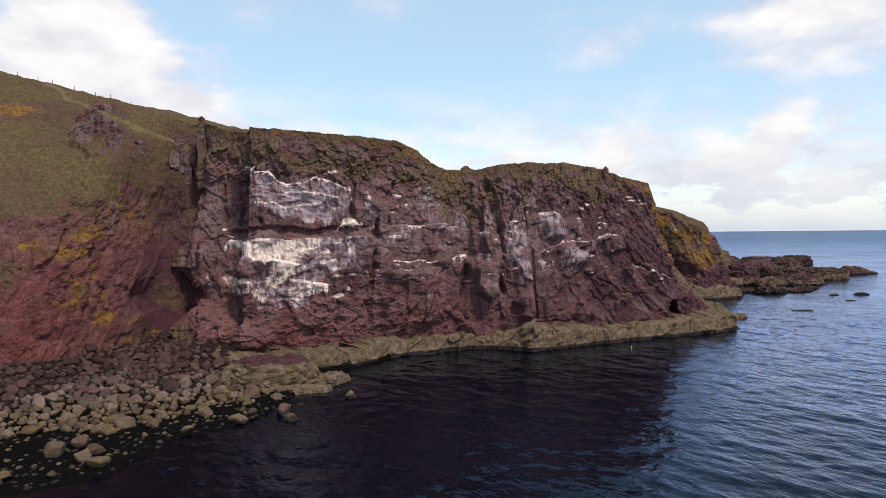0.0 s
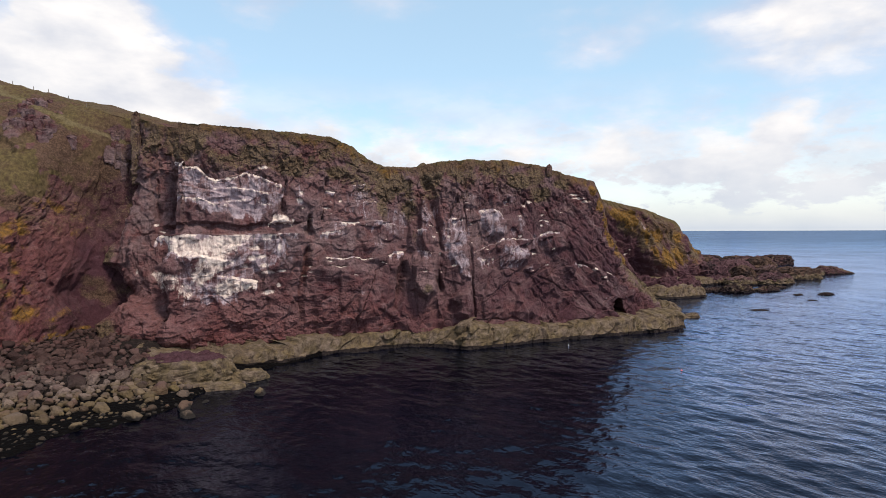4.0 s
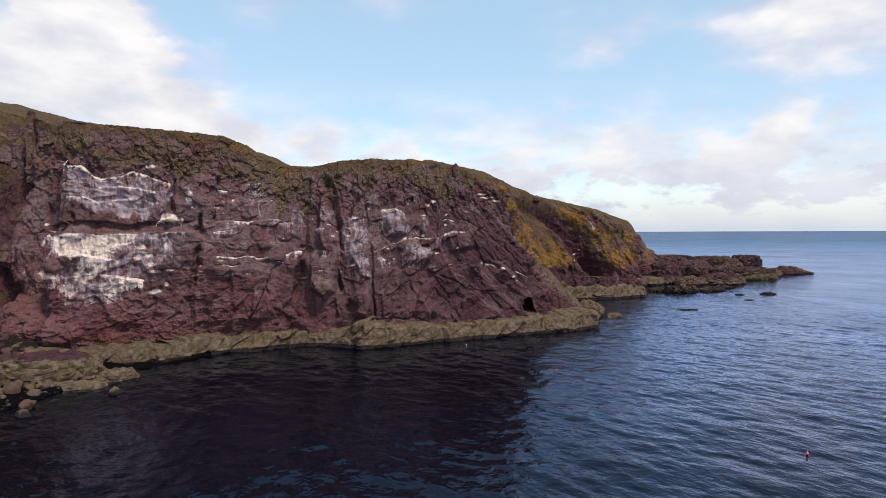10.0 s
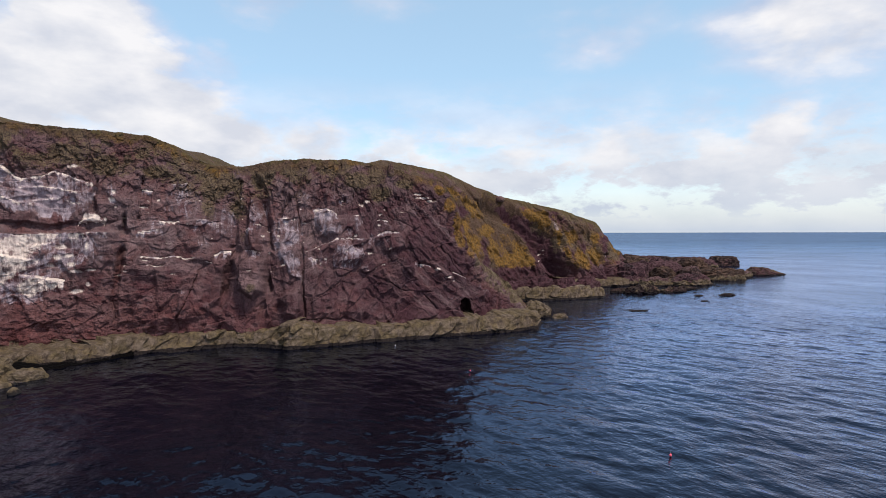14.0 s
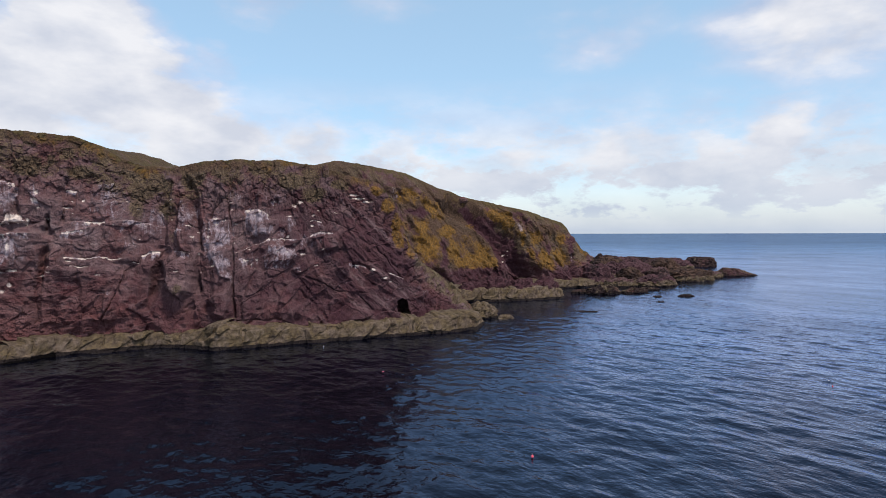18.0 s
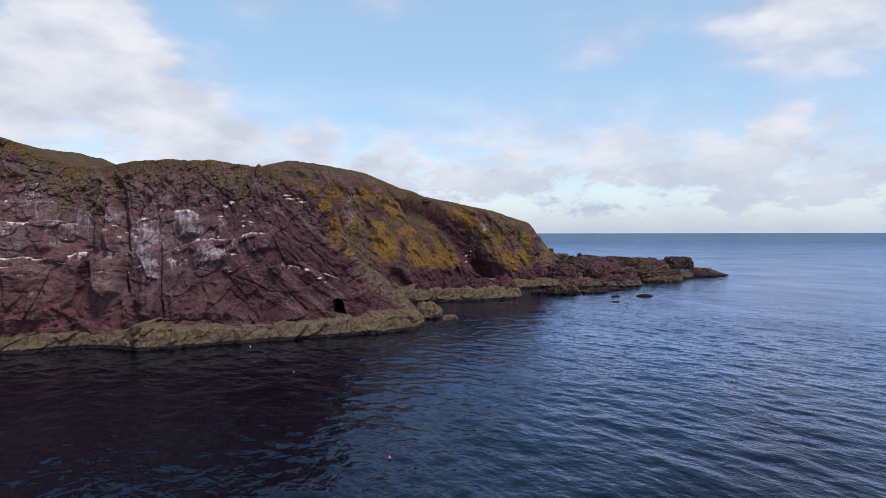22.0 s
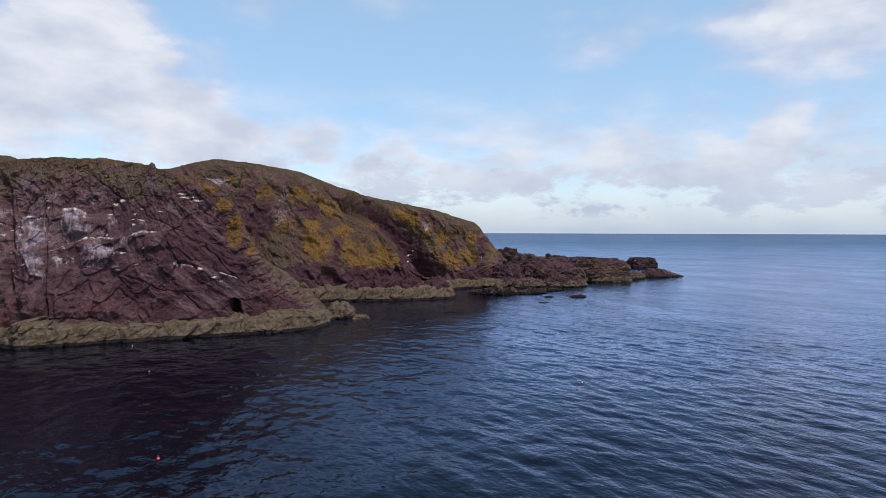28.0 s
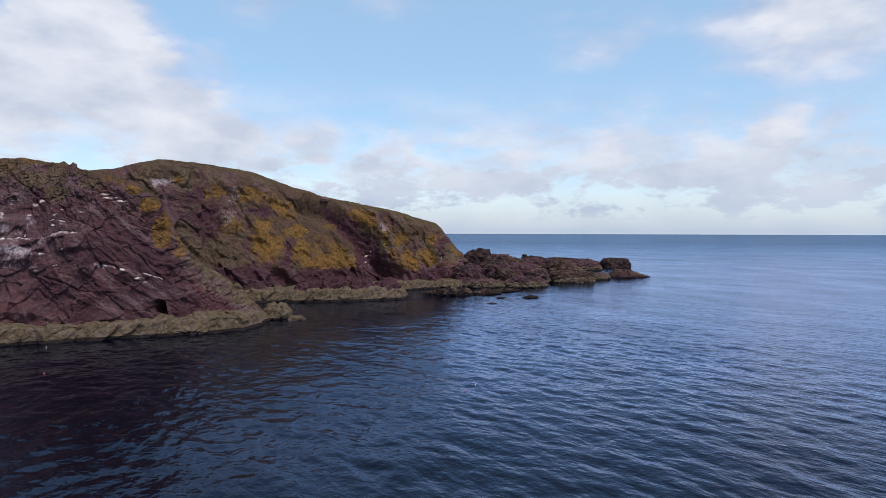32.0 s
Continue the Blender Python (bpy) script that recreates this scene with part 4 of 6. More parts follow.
# thin wash and small droppings over the middle of the face
F.patch(F.wash, (21, 23, 4.5, 6, 0.75), (16, 27, 3, 5, 0.6), (28.5, 17, 3, 3, 0.5), (9, 25, 3, 5, 0.6), (1, 29, 4, 5, 0.6), (25, 31, 3, 3, 0.5), (33, 24, 3, 3, 0.5), (39, 21, 4, 2.4, 0.45), (2, 12, 5, 2, 0.35))
spots = random.Random(77)
for _ in range(64):
    px = spots.uniform(-9, 46)
    F.patch(F.guano, (px, spots.uniform(14.5, 30.5) - 0.06 * max(0.0, px - 20), spots.uniform(0.25, 0.85), spots.uniform(0.14, 0.34), spots.uniform(0.55, 1.0)))
# olive lichen on the sounder blocks
F.patch(F.moss, (6.3, 32, 2.8, 2.8, 1.2), (5.6, 27.8, 2.0, 3.2, 0.8), (11.4, 28.2, 3.0, 3.2, 0.8), (9.5, 33.4, 3.4, 1.6, 1.1), (15.2, 11.6, 1.8, 1.6, 0.7), (21.3, 36.4, 2.2, 1.8, 1.2), (28.8, 37.0, 2.6, 1.8, 1.2), (36, 34.5, 3.4, 2.2, 1.2), (40.4, 31.6, 3, 2.2, 1.1), (46, 34, 3, 1.6, 1.0), (-11, 36, 3.4, 2.6, 1.1), (-30, 38.5, 2, 2.4, 0.9), (-47, 19, 1.6, 3, 1.0), (-43, 5, 3, 2.4, 0.9), (-18, 38.6, 3, 1.8, 1.1), (-3, 35, 3, 1.8, 1.0), (12.5, 22.5, 1.6, 3.6, 0.45))
guano, wash = F.guano, F.wash * (0.85 + 0.5 * fbm(x / 2.5, y / 2.5, z / 1.4, 4, 61))
moss = np.clip((z - rimz + 12) / 10, 0, 1) * np.clip(0.75 + 1.3 * fbm(x / 4, y / 4, z / 4, 3, 64), 0.2, 1.15) * np.clip(1.2 - np.maximum(0, x - 25) / 30, 0.35, 1) + 0.3 * nz
moss = np.maximum(moss, F.moss)
ochre = np.clip((z - rimz + 6) / 5, 0, 1) * np.clip(0.40 + 0.9 * fbm(x / 5, y / 5, z / 5, 3, 71), 0, 1) * 0.8
grey = np.clip(0.5 + 0.9 * fbm(x / 14, y / 14, z / 20, 3, 81) + 0.2 * np.clip((z - 22) / 15, -1, 1), 0, 1)
red = np.clip(0.9 - (z - 4) / 18, 0, 1) * np.interp(x, [-50, -12, 5, 40, 90], [1, 0.75, 0.45, 0.1, 0.05])
turf = np.clip((z - rimz + 2.2) / 2.0, 0, 1) * np.where(np.arange(NF + 40)[None, :] >= NF - 4, 0.42, 0.4) * bump(x, -60, 60, 6)
pale_lit = np.clip(0.14 * pale_lit + 0.22 * place(Pm, -34, 8, 9, 5) + 0.15 * place(Pm, -14, 8, 10, 4) + 0.26 * place(Pm, 17, 22, 22, 15) * np.clip(0.6 + 1.5 * fbm(x / 4, y / 4, z / 4, 3, 68), 0, 1.2) + 0.3 * place(Pm, -8, 26, 8, 9) + 0.42 * place(Pm, 15, 13, 4.5, 5.5) + 0.2 * place(Pm, 24, 15, 4, 5)
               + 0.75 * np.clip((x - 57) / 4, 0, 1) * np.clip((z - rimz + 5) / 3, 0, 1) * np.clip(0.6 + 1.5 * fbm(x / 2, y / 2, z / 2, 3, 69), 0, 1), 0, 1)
pale_lit = np.maximum(pale_lit, 0.6 * dip * np.clip(2.4 * fbm(ue / 1.3, ve / 9, x * 0, 4, 171, 0.6) - 0.35, 0, 1))
pale_lit = np.maximum(pale_lit, 0.4 * west * np.clip(2.2 * fbm((x + wob) / 2.2, (z + wob) / 1.1, x * 0, 4, 172, 0.6) - 0.45, 0, 1))
purple = np.interp(x, [-50, -5, 20, 45, 90], [0, 0.2, 0.5, 1.0, 0.95]) * np.clip(1.3 - z / 45, 0, 1) * np.clip(0.85 + 0.9 * fbm(ue / 3, ve / 10, x * 0, 3, 173), 0.3, 1.2)
toe = np.clip((x - 60) / 4, 0, 1) * np.clip((z - rimz + 6) / 3, 0, 1) * np.clip(0.75 + 1.2 * fbm(x / 2, y / 2, z / 2, 3, 174), 0, 1)
F.patch(F.ochre, (58.9, 23.5, 1.5, 4.2, 1.5), (56.6, 29.6, 1.6, 2, 1.3), (54, 32.8, 2, 1.4, 1.1), (61.5, 18, 1.2, 2, 0.9))
ochre = np.maximum(ochre, F.ochre)
heath = np.clip((z - rimz + 3.5) / 3, 0, 1) * np.clip(0.75 + 0.9 * fbm(x / 5, y / 5, z / 5, 4, 175), 0, 1)
main = grid_mesh("cliff", Pm, ROCK, dict(heath=heath, guano=guano, wash=wash, pale_lit=pale_lit, purple=purple, moss=moss, ochre=ochre, grey=grey, red=red, turf=turf, pale=toe, tide=np.clip(1.4 - z / 3, 0, 1), wet=np.clip(1.2 - z / 0.9, 0, 1)), smooth=False)
tagged(main, "sheer maroon and grey sea cliff streaked white by seabirds", "cliff", kind="structure")

# left hill: x, foot y, foot z, shoulder y, shoulder z, skyline y, skyline z
HILL = [
    (-190, 74, 4, 86, 24, 150, 87), (-120, 80, 4, 92, 24, 145, 69), (-94, 84, 4, 96, 24, 143, 61), (-66, 90, 4.5, 102, 24, 138, 53.5), (-60, 92, 4.5, 103.5, 23.5, 136, 51.5),
    (-56.5, 96, 4.6, 108, 23, 134, 50), (-53, 108, 5, 121, 24, 133, 49), (-50, 119, 5.5, 128, 26, 132, 48), (-46, 124, 6, 130, 30, 133, 47.3), (-42, 125, 6, 130, 30, 134, 46.5), (-36, 125, 6, 130, 30, 136, 46)]
us = evenly(HILL, (1, 3), 0.26)
fy, fz, sy, sz, ky, kz = (soften(curve(us, HILL, c), 9) for c in range(1, 7))
one = np.ones_like(us)
A = np.stack([us, fy - 1, fz - 3], -1)
B = np.stack([us, sy, sz], -1)
C = np.stack([us, ky, kz], -1)
E2 = np.stack([us, ky + 70, kz - 14], -1)
t = np.linspace(0, 1, 110)[None, :, None]
M = 0.5 * (A + B) + np.stack([0 * us, 0.10 * (fy - sy), 0 * us], -1)
lower = (1 - t) ** 2 * A[:, None] + 2 * t * (1 - t) * (2 * M - 0.5 * A - 0.5 * B)[:, None] + t * t * B[:, None]
t2 = np.linspace(0, 1, 141)[1:][None, :, None]
slope = B[:, None] + (C - B)[:, None] * t2 + np.array([0, 0, 1.0]) * (2.4 * np.sin(np.pi * t2))
t3 = np.linspace(0, 1, 21)[1:][None, :, None]
crest = C[:, None] + (E2 - C)[:, None] * t3
crest[..., 2] += 5.2 * np.exp(-((t3[..., 0] - 0.25) / 0.2) ** 2) * bump(us, -62, -30, 12)[:, None]
Ph = np.concatenate([lower, slope, crest], 1)
N = normals(Ph)
N = N * (1 if N[..., 2].mean() > 0 else -1)
x, y, z = Ph[..., 0], Ph[..., 1], Ph[..., 2]
# where the turf ends and the bare rock below begins
brow = np.interp(x, [-190, -70, -63, -59, -57.5, -55, -52, -51, -48, -45], [26, 28, 26.8, 28, 30.2, 31, 34, 39, 41, 45])
cut = np.clip((brow - z + 4.5 * fbm(x / 6, y / 6, z / 6, 5, 13)) / 2.5 + 0.5, 0, 1)
gully = np.clip((x + 57) / 6, 0, 1)
rag = fbm(x / 3, y / 3, z / 3, 4, 14)
along = np.concatenate([[0], np.cumsum(np.hypot(np.diff(us), np.diff(sy)))])[:, None]
crag = np.clip((place(Ph, -63, 45, 6, 6) * 1.2 - 0.35 + 1.6 * rag) * (place(Ph, -63, 45, 6, 6) > 0) + 0.9 * place(Ph, -48, 44.5, 3, 2), 0, 1)
rocky = np.maximum(cut, crag)
D = rocky * np.clip((kz[:, None] - z) / 6, 0.1, 1) * (1.0 - 0.5 * gully) * crag_push(along + 0 * z, z + 0.2 * along, (x, y, z), 111, big=0.6, small=0.8)
D += cut * (1 - gully) * 0.5 * (((z + 0.12 * along + 2.0 * rag) / 3.4) % 1.0 - 0.5)
D += np.clip(1.2 - np.abs(z - brow + 2.2) / 1.6, 0, 1) * bump(x, -90, -58, 4) * (0.6 + 0.5 * facets(along / 1.6 + 0 * z, z / 0.8, 117, 0.8, 0.8, 0.3, 30.0))
D -= 1.6 * place(Ph, -51, 12.5, 1.6, 2.8)
stony = np.clip(np.maximum(place(Ph, -56.2, 17, 4.0, 9), 1.2 * place(Ph, -58, 27, 5, 4)) * 1.5, 0, 1)
D += stony * (0.5 * facets(along / 1.9 + 0 * z, (z + 0.3 * along) / 1.5, 119, 0.8, 0.8, 0.3, 30.0) + 0.18 * facets(along / 0.8 + 0 * z, z / 0.6, 121, 0.8, 0.8, 0.3, 30.0)) * np.clip(0.8 + rag, 0.2, 1.2)
D += 0.9 * fbm(x / 9, y / 9, z / 9, 4, 15) + (1 - rocky) * 0.22 * fbm(x / 1.3, y / 1.3, z / 1.3, 3, 16)
Ph = Ph + N * D[..., None]
z = Ph[..., 2]
soil = np.clip(0.25 + 1.6 * fbm(x / 9, y / 9, z / 6, 4, 19) + 0.5 * place(Ph, -58, 42, 9, 5) + 0.5 * place(Ph, -80, 50, 10, 4), 0, 1)
heath = np.clip(soil * 1.1 + 0.8 * place(Ph, -92, 55, 16, 6) + 0.8 * place(Ph, -70, 50, 16, 5) - 0.1, 0, 1)
turf = np.clip(1.25 - 1.25 * rocky - 0.9 * soil - 1.4 * place(Ph, -82, 47.5, 5, 3) - 0.6 * place(Ph, -70, 50, 16, 5) - 1.0 * place(Ph, -55.5, 41.2, 4.5, 2.6) - 0.5 * place(Ph, -92, 55, 16, 6) + 0.5 * fbm(x / 5, y / 5, z / 5, 4, 17), 0, 1)
spur = np.clip(1.3 - np.abs(z - (41.5 - (x + 47) * 0.46) + 1.2 * fbm(x / 6, y / 6, z * 0, 3, 20)) / 0.6, 0, 1) * bump(x, -80, -46, 4)
spur = np.maximum(spur, 0.45 * bump(x, -90, -50, 6) * np.clip((z - (kz[:, None] - 2.5)) / 2, 0, 1))
ochre = sum(a * place(Ph, *q) for a, q in [(0.9, (-61.5, 22.4, 3.5, 0.9)), (1.0, (-58.6, 21, 2.4, 1.2)), (0.62, (-56.6, 18.2, 2.0, 4.2)), (0.7, (-55.0, 13.2, 1.5, 4.0)), (0.4, (-57.4, 23.0, 3.0, 3.0)), (1.2, (-53.3, 9.8, 1.2, 1.8)), (1.0, (-56.9, 24.8, 1.4, 2.2)), (0.8, (-54.6, 28.5, 2.5, 2)), (1.1, (-51.2, 8.8, 0.7, 1.4)), (1.2, (-50.4, 5.4, 2.2, 0.9)), (0.6, (-52.4, 24, 1.5, 6)), (0.55, (-59.5, 23.6, 5, 0.7)), (0.5, (-57.6, 13.4, 3.6, 0.6)), (1.5, (-79, 48.6, 5, 2.4))])
ochre = np.clip(ochre * (0.75 + 0.6 * fbm(x / 2, y / 2, z / 2, 4, 18)), 0, 1)
# purple rises into the gully, putting its shade into the rock colour
hill = grid_mesh("hillside", Ph, ROCK, dict(turf=np.maximum(turf, spur), heath=np.maximum(heath, 0.32 * stony), pale=spur, ochre=ochre, red=np.clip(np.clip(1.3 - z / 30, 0, 1) * (1 - 0.8 * gully) + 0.7 * place(Ph, -55.5, 41.2, 4.5, 2.6), 0, 1), grey=crag * 0.8 + 0.5 * np.clip(1.2 - np.abs(z - brow + 3) / 2.5, 0, 1), purple=0.9 * np.clip((x + 53.5) / 2.5, 0, 1) * np.clip(1.9 - z / 30, 0, 1), moss=0.5 * np.clip((z - 16) / 8, 0, 1)), smooth=False)
tagged(hill, "steep grassy hillside above a low red rock cliff", "hillside", kind="structure")

# far headland: x, foot y, rim y, rim z
FAR = [(8, 171, 181, 37), (14, 173, 183, 40.2), (20, 176, 186, 41), (28, 180, 190, 42.4), (34, 181, 192, 44.5), (39, 182.5, 196, 45.9), (47, 190, 214, 46.9), (61, 196, 224, 45.0), (70, 203, 231, 41.7), (74, 208, 235, 40.2), (80, 216, 240, 38.9), (85, 222, 244, 37.2), (95, 231, 248, 35.4),
       (101, 235, 250, 34.2), (113, 239.5, 254, 32), (124, 243, 260, 29), (131, 246, 264, 27), (134, 247.5, 266, 24.5), (138, 249, 268, 19), (142, 252, 270, 14), (146, 258, 272, 6), (150, 266, 274, 2)]
us = evenly(FAR, (1, 2), 0.27)
yb, yr, zr = (soften(curve(us, FAR, c), 7) for c in (1, 2, 3))
one = np.ones_like(us)
Pf = land("far", us, np.stack([us, yb, -2 * one], -1), np.stack([us, yb * 0.6 + yr * 0.4, zr * 0.5], -1), np.stack([us, yr, zr], -1), np.stack([us, yr + 70 - (us - 20) * 0.3, np.interp(us, [8, 20, 60, 110, 132, 150], [28, 30, 34, 24, 0, -2])], -1), (180, 30))
N = normals(Pf)
N = N * (1 if N[..., 2].mean() > 0 else -1)
x, y, z = Pf[..., 0], Pf[..., 1], Pf[..., 2]
face = np.concatenate([np.interp(np.linspace(0, 1, 180), [0, 0.84, 0.97, 1], [1, 1, 0.25, 0.12]), np.linspace(0.3, 0.0, 30) ** 2])[None, :]
ue, ve = x + 0.8 * z, z - 0.5 * x
open_slope = place(Pf, 84, 24, 22, 24)
D = (1.0 - 0.55 * np.clip(open_slope, 0, 1)) * crag_push(ue, ve, (x, y, z), 211, 1.15) + 1.2 * fbm(x / 18, y / 18, z / 18, 3, 25)
D += 1.6 * (0.3 - np.abs(fbm(ue / 5, ve / 16, x * 0, 5, 26))) + 0.9 * (0.3 - np.abs(fbm((x + 0.35 * z) / 2.6, z / 15, x * 0, 4, 27)))
D -= 5.5 * np.clip(1.2 - line_gap(x, z, [(81, 33.5), (89, 29.5), (97, 23), (104, 13), (111, 4)]) / 4.5, 0, 1)
D += 2.4 * np.clip(1.2 - line_gap(x, z, [(102, 29), (109, 22), (114, 12), (118, 4)]) / 3.5, 0, 1)
D -= 2.2 * bump(x + 0.3 * z, 133, 136, 3) * bump(z, 4, 26, 5)
D *= face
pale_lit = lit_edges(D)
Pf = Pf + N * D[..., None]
x, y, z = Pf[..., 0], Pf[..., 1], Pf[..., 2]
rimz = zr[:, None]
dark = bump(x + 0.45 * z, 109, 121, 5) * bump(z, -2, 36, 5)
R = Face(us, x, z, 500, 1.6)
open_side = np.clip((x - 52) / 12, 0, 1) * bump(z, 8, 40, 5)
R.patch(R.ochre, (51, 36, 3.6, 3.0, 1.2), (43.2, 40, 2.6, 1.4, 0.7), (61.5, 36, 4.2, 3.6, 0.95), (67.8, 25.5, 3, 2.8, 1.0), (76.5, 23, 4, 2.4, 1.0), (69.5, 18.5, 5, 5, 0.85), (86, 12.5, 7, 3, 1.0), (91, 15, 4, 3.4, 0.95), (87.5, 25.4, 3, 2, 0.9))
R.patch(R.ochre, (103.4, 28.4, 2.2, 3.4, 1.25), (116, 20.6, 3, 2.4, 1.1), (113.5, 16.4, 2, 4, 1.05), (119.5, 11.4, 5.5, 4.4, 1.1), (126.5, 13, 3.5, 4, 0.95), (130.5, 20, 3.5, 2.4, 0.9), (140, 16.5, 2.6, 4.5, 1.0), (109.3, 21.5, 1.4, 3.4, 0.95), (95.5, 11, 4, 2.6, 0.8), (81, 17, 6, 5, 0.7), (72, 31, 5, 4, 0.6), (58, 24, 4, 5, 0.5), (100, 30, 6, 2.4, 0.7))
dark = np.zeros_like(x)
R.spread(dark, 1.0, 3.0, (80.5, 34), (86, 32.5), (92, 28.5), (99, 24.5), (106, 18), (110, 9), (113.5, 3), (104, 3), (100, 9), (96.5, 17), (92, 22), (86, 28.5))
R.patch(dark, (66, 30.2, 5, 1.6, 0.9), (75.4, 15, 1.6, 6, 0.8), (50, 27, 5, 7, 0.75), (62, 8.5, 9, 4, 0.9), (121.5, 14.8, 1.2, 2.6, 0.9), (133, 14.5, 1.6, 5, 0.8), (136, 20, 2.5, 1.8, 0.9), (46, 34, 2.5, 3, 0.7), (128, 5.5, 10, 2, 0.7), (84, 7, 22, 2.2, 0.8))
R.patch(R.wash, (40, 38.6, 3, 2.4, 0.7), (57.5, 36, 1.6, 5, 0.55), (57.5, 28.5, 4, 4.5, 0.45), (62, 20, 3, 6, 0.4), (108.5, 25.4, 2.4, 2, 0.6), (118, 26.5, 3, 1.4, 0.45), (132.8, 12, 0.5, 5, 0.6), (103, 9.5, 1.4, 2.6, 0.5))
R.patch(R.guano, (101.8, 13.6, 0.8, 0.5, 1.1), (102.9, 15.6, 0.7, 0.6, 1.1), (103.2, 13.0, 0.5, 0.5, 1.0), (101.4, 11.0, 0.5, 0.9, 0.9))
ochre = 1.1 * R.ochre * (0.85 + 0.9 * fbm((x + 0.5 * z) / 1.6, y / 12, z / 6, 4, 72)) + 0.55 * np.clip(0.55 + 1.2 * fbm((x + 0.6 * z) / 5, y / 20, z / 9, 4, 76), 0, 1) * open_side
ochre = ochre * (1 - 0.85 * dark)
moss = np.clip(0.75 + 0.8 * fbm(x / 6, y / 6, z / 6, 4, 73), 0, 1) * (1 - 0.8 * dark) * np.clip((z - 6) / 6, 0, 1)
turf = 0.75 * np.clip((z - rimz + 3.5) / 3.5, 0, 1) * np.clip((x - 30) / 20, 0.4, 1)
far = grid_mesh("cliff", Pf, ROCK, dict(wash=R.wash, pale_lit=0.2 * pale_lit, purple=np.clip(dark + np.clip((72 - x) / 20, 0, 0.5) * np.clip(1.3 - z / 28, 0, 1) + 0.45, 0, 1), ochre=ochre, moss=moss, turf=turf, heath=np.clip(0.35 + 0.6 * place(Pf, 80, 26, 20, 18) + 0.7 * fbm(x / 6, y / 6, z / 6, 3, 75), 0, 1) * np.clip((z - 4) / 5, 0, 1) * (1 - dark), grey=np.clip(0.35 + 0.8 * fbm(x / 7, y / 7, z / 9, 3, 74), 0, 1) * (1 - 0.6 * dark), red=0.35 * dark, guano=R.guano, tide=np.clip(1.3 - z / 3.2, 0, 1), wet=np.clip(1.2 - z / 0.9, 0, 1)), smooth=False)
tagged(far, "far headland of dark rock patched with orange lichen", "cliff", kind="structure")


# ---- tide-washed ledges at the foot ----
def empty_thing(name, at, label, category, kind="", group=""):
    e = new(name)
    e.location = at
    return tagged(e, label, category, group, kind)


def under(ob, parent):
    """Make ob a part of parent without moving it."""
    ob.parent = parent
    ob.matrix_parent_inverse = Matrix.Translation(-Vector(parent.location))
    return ob


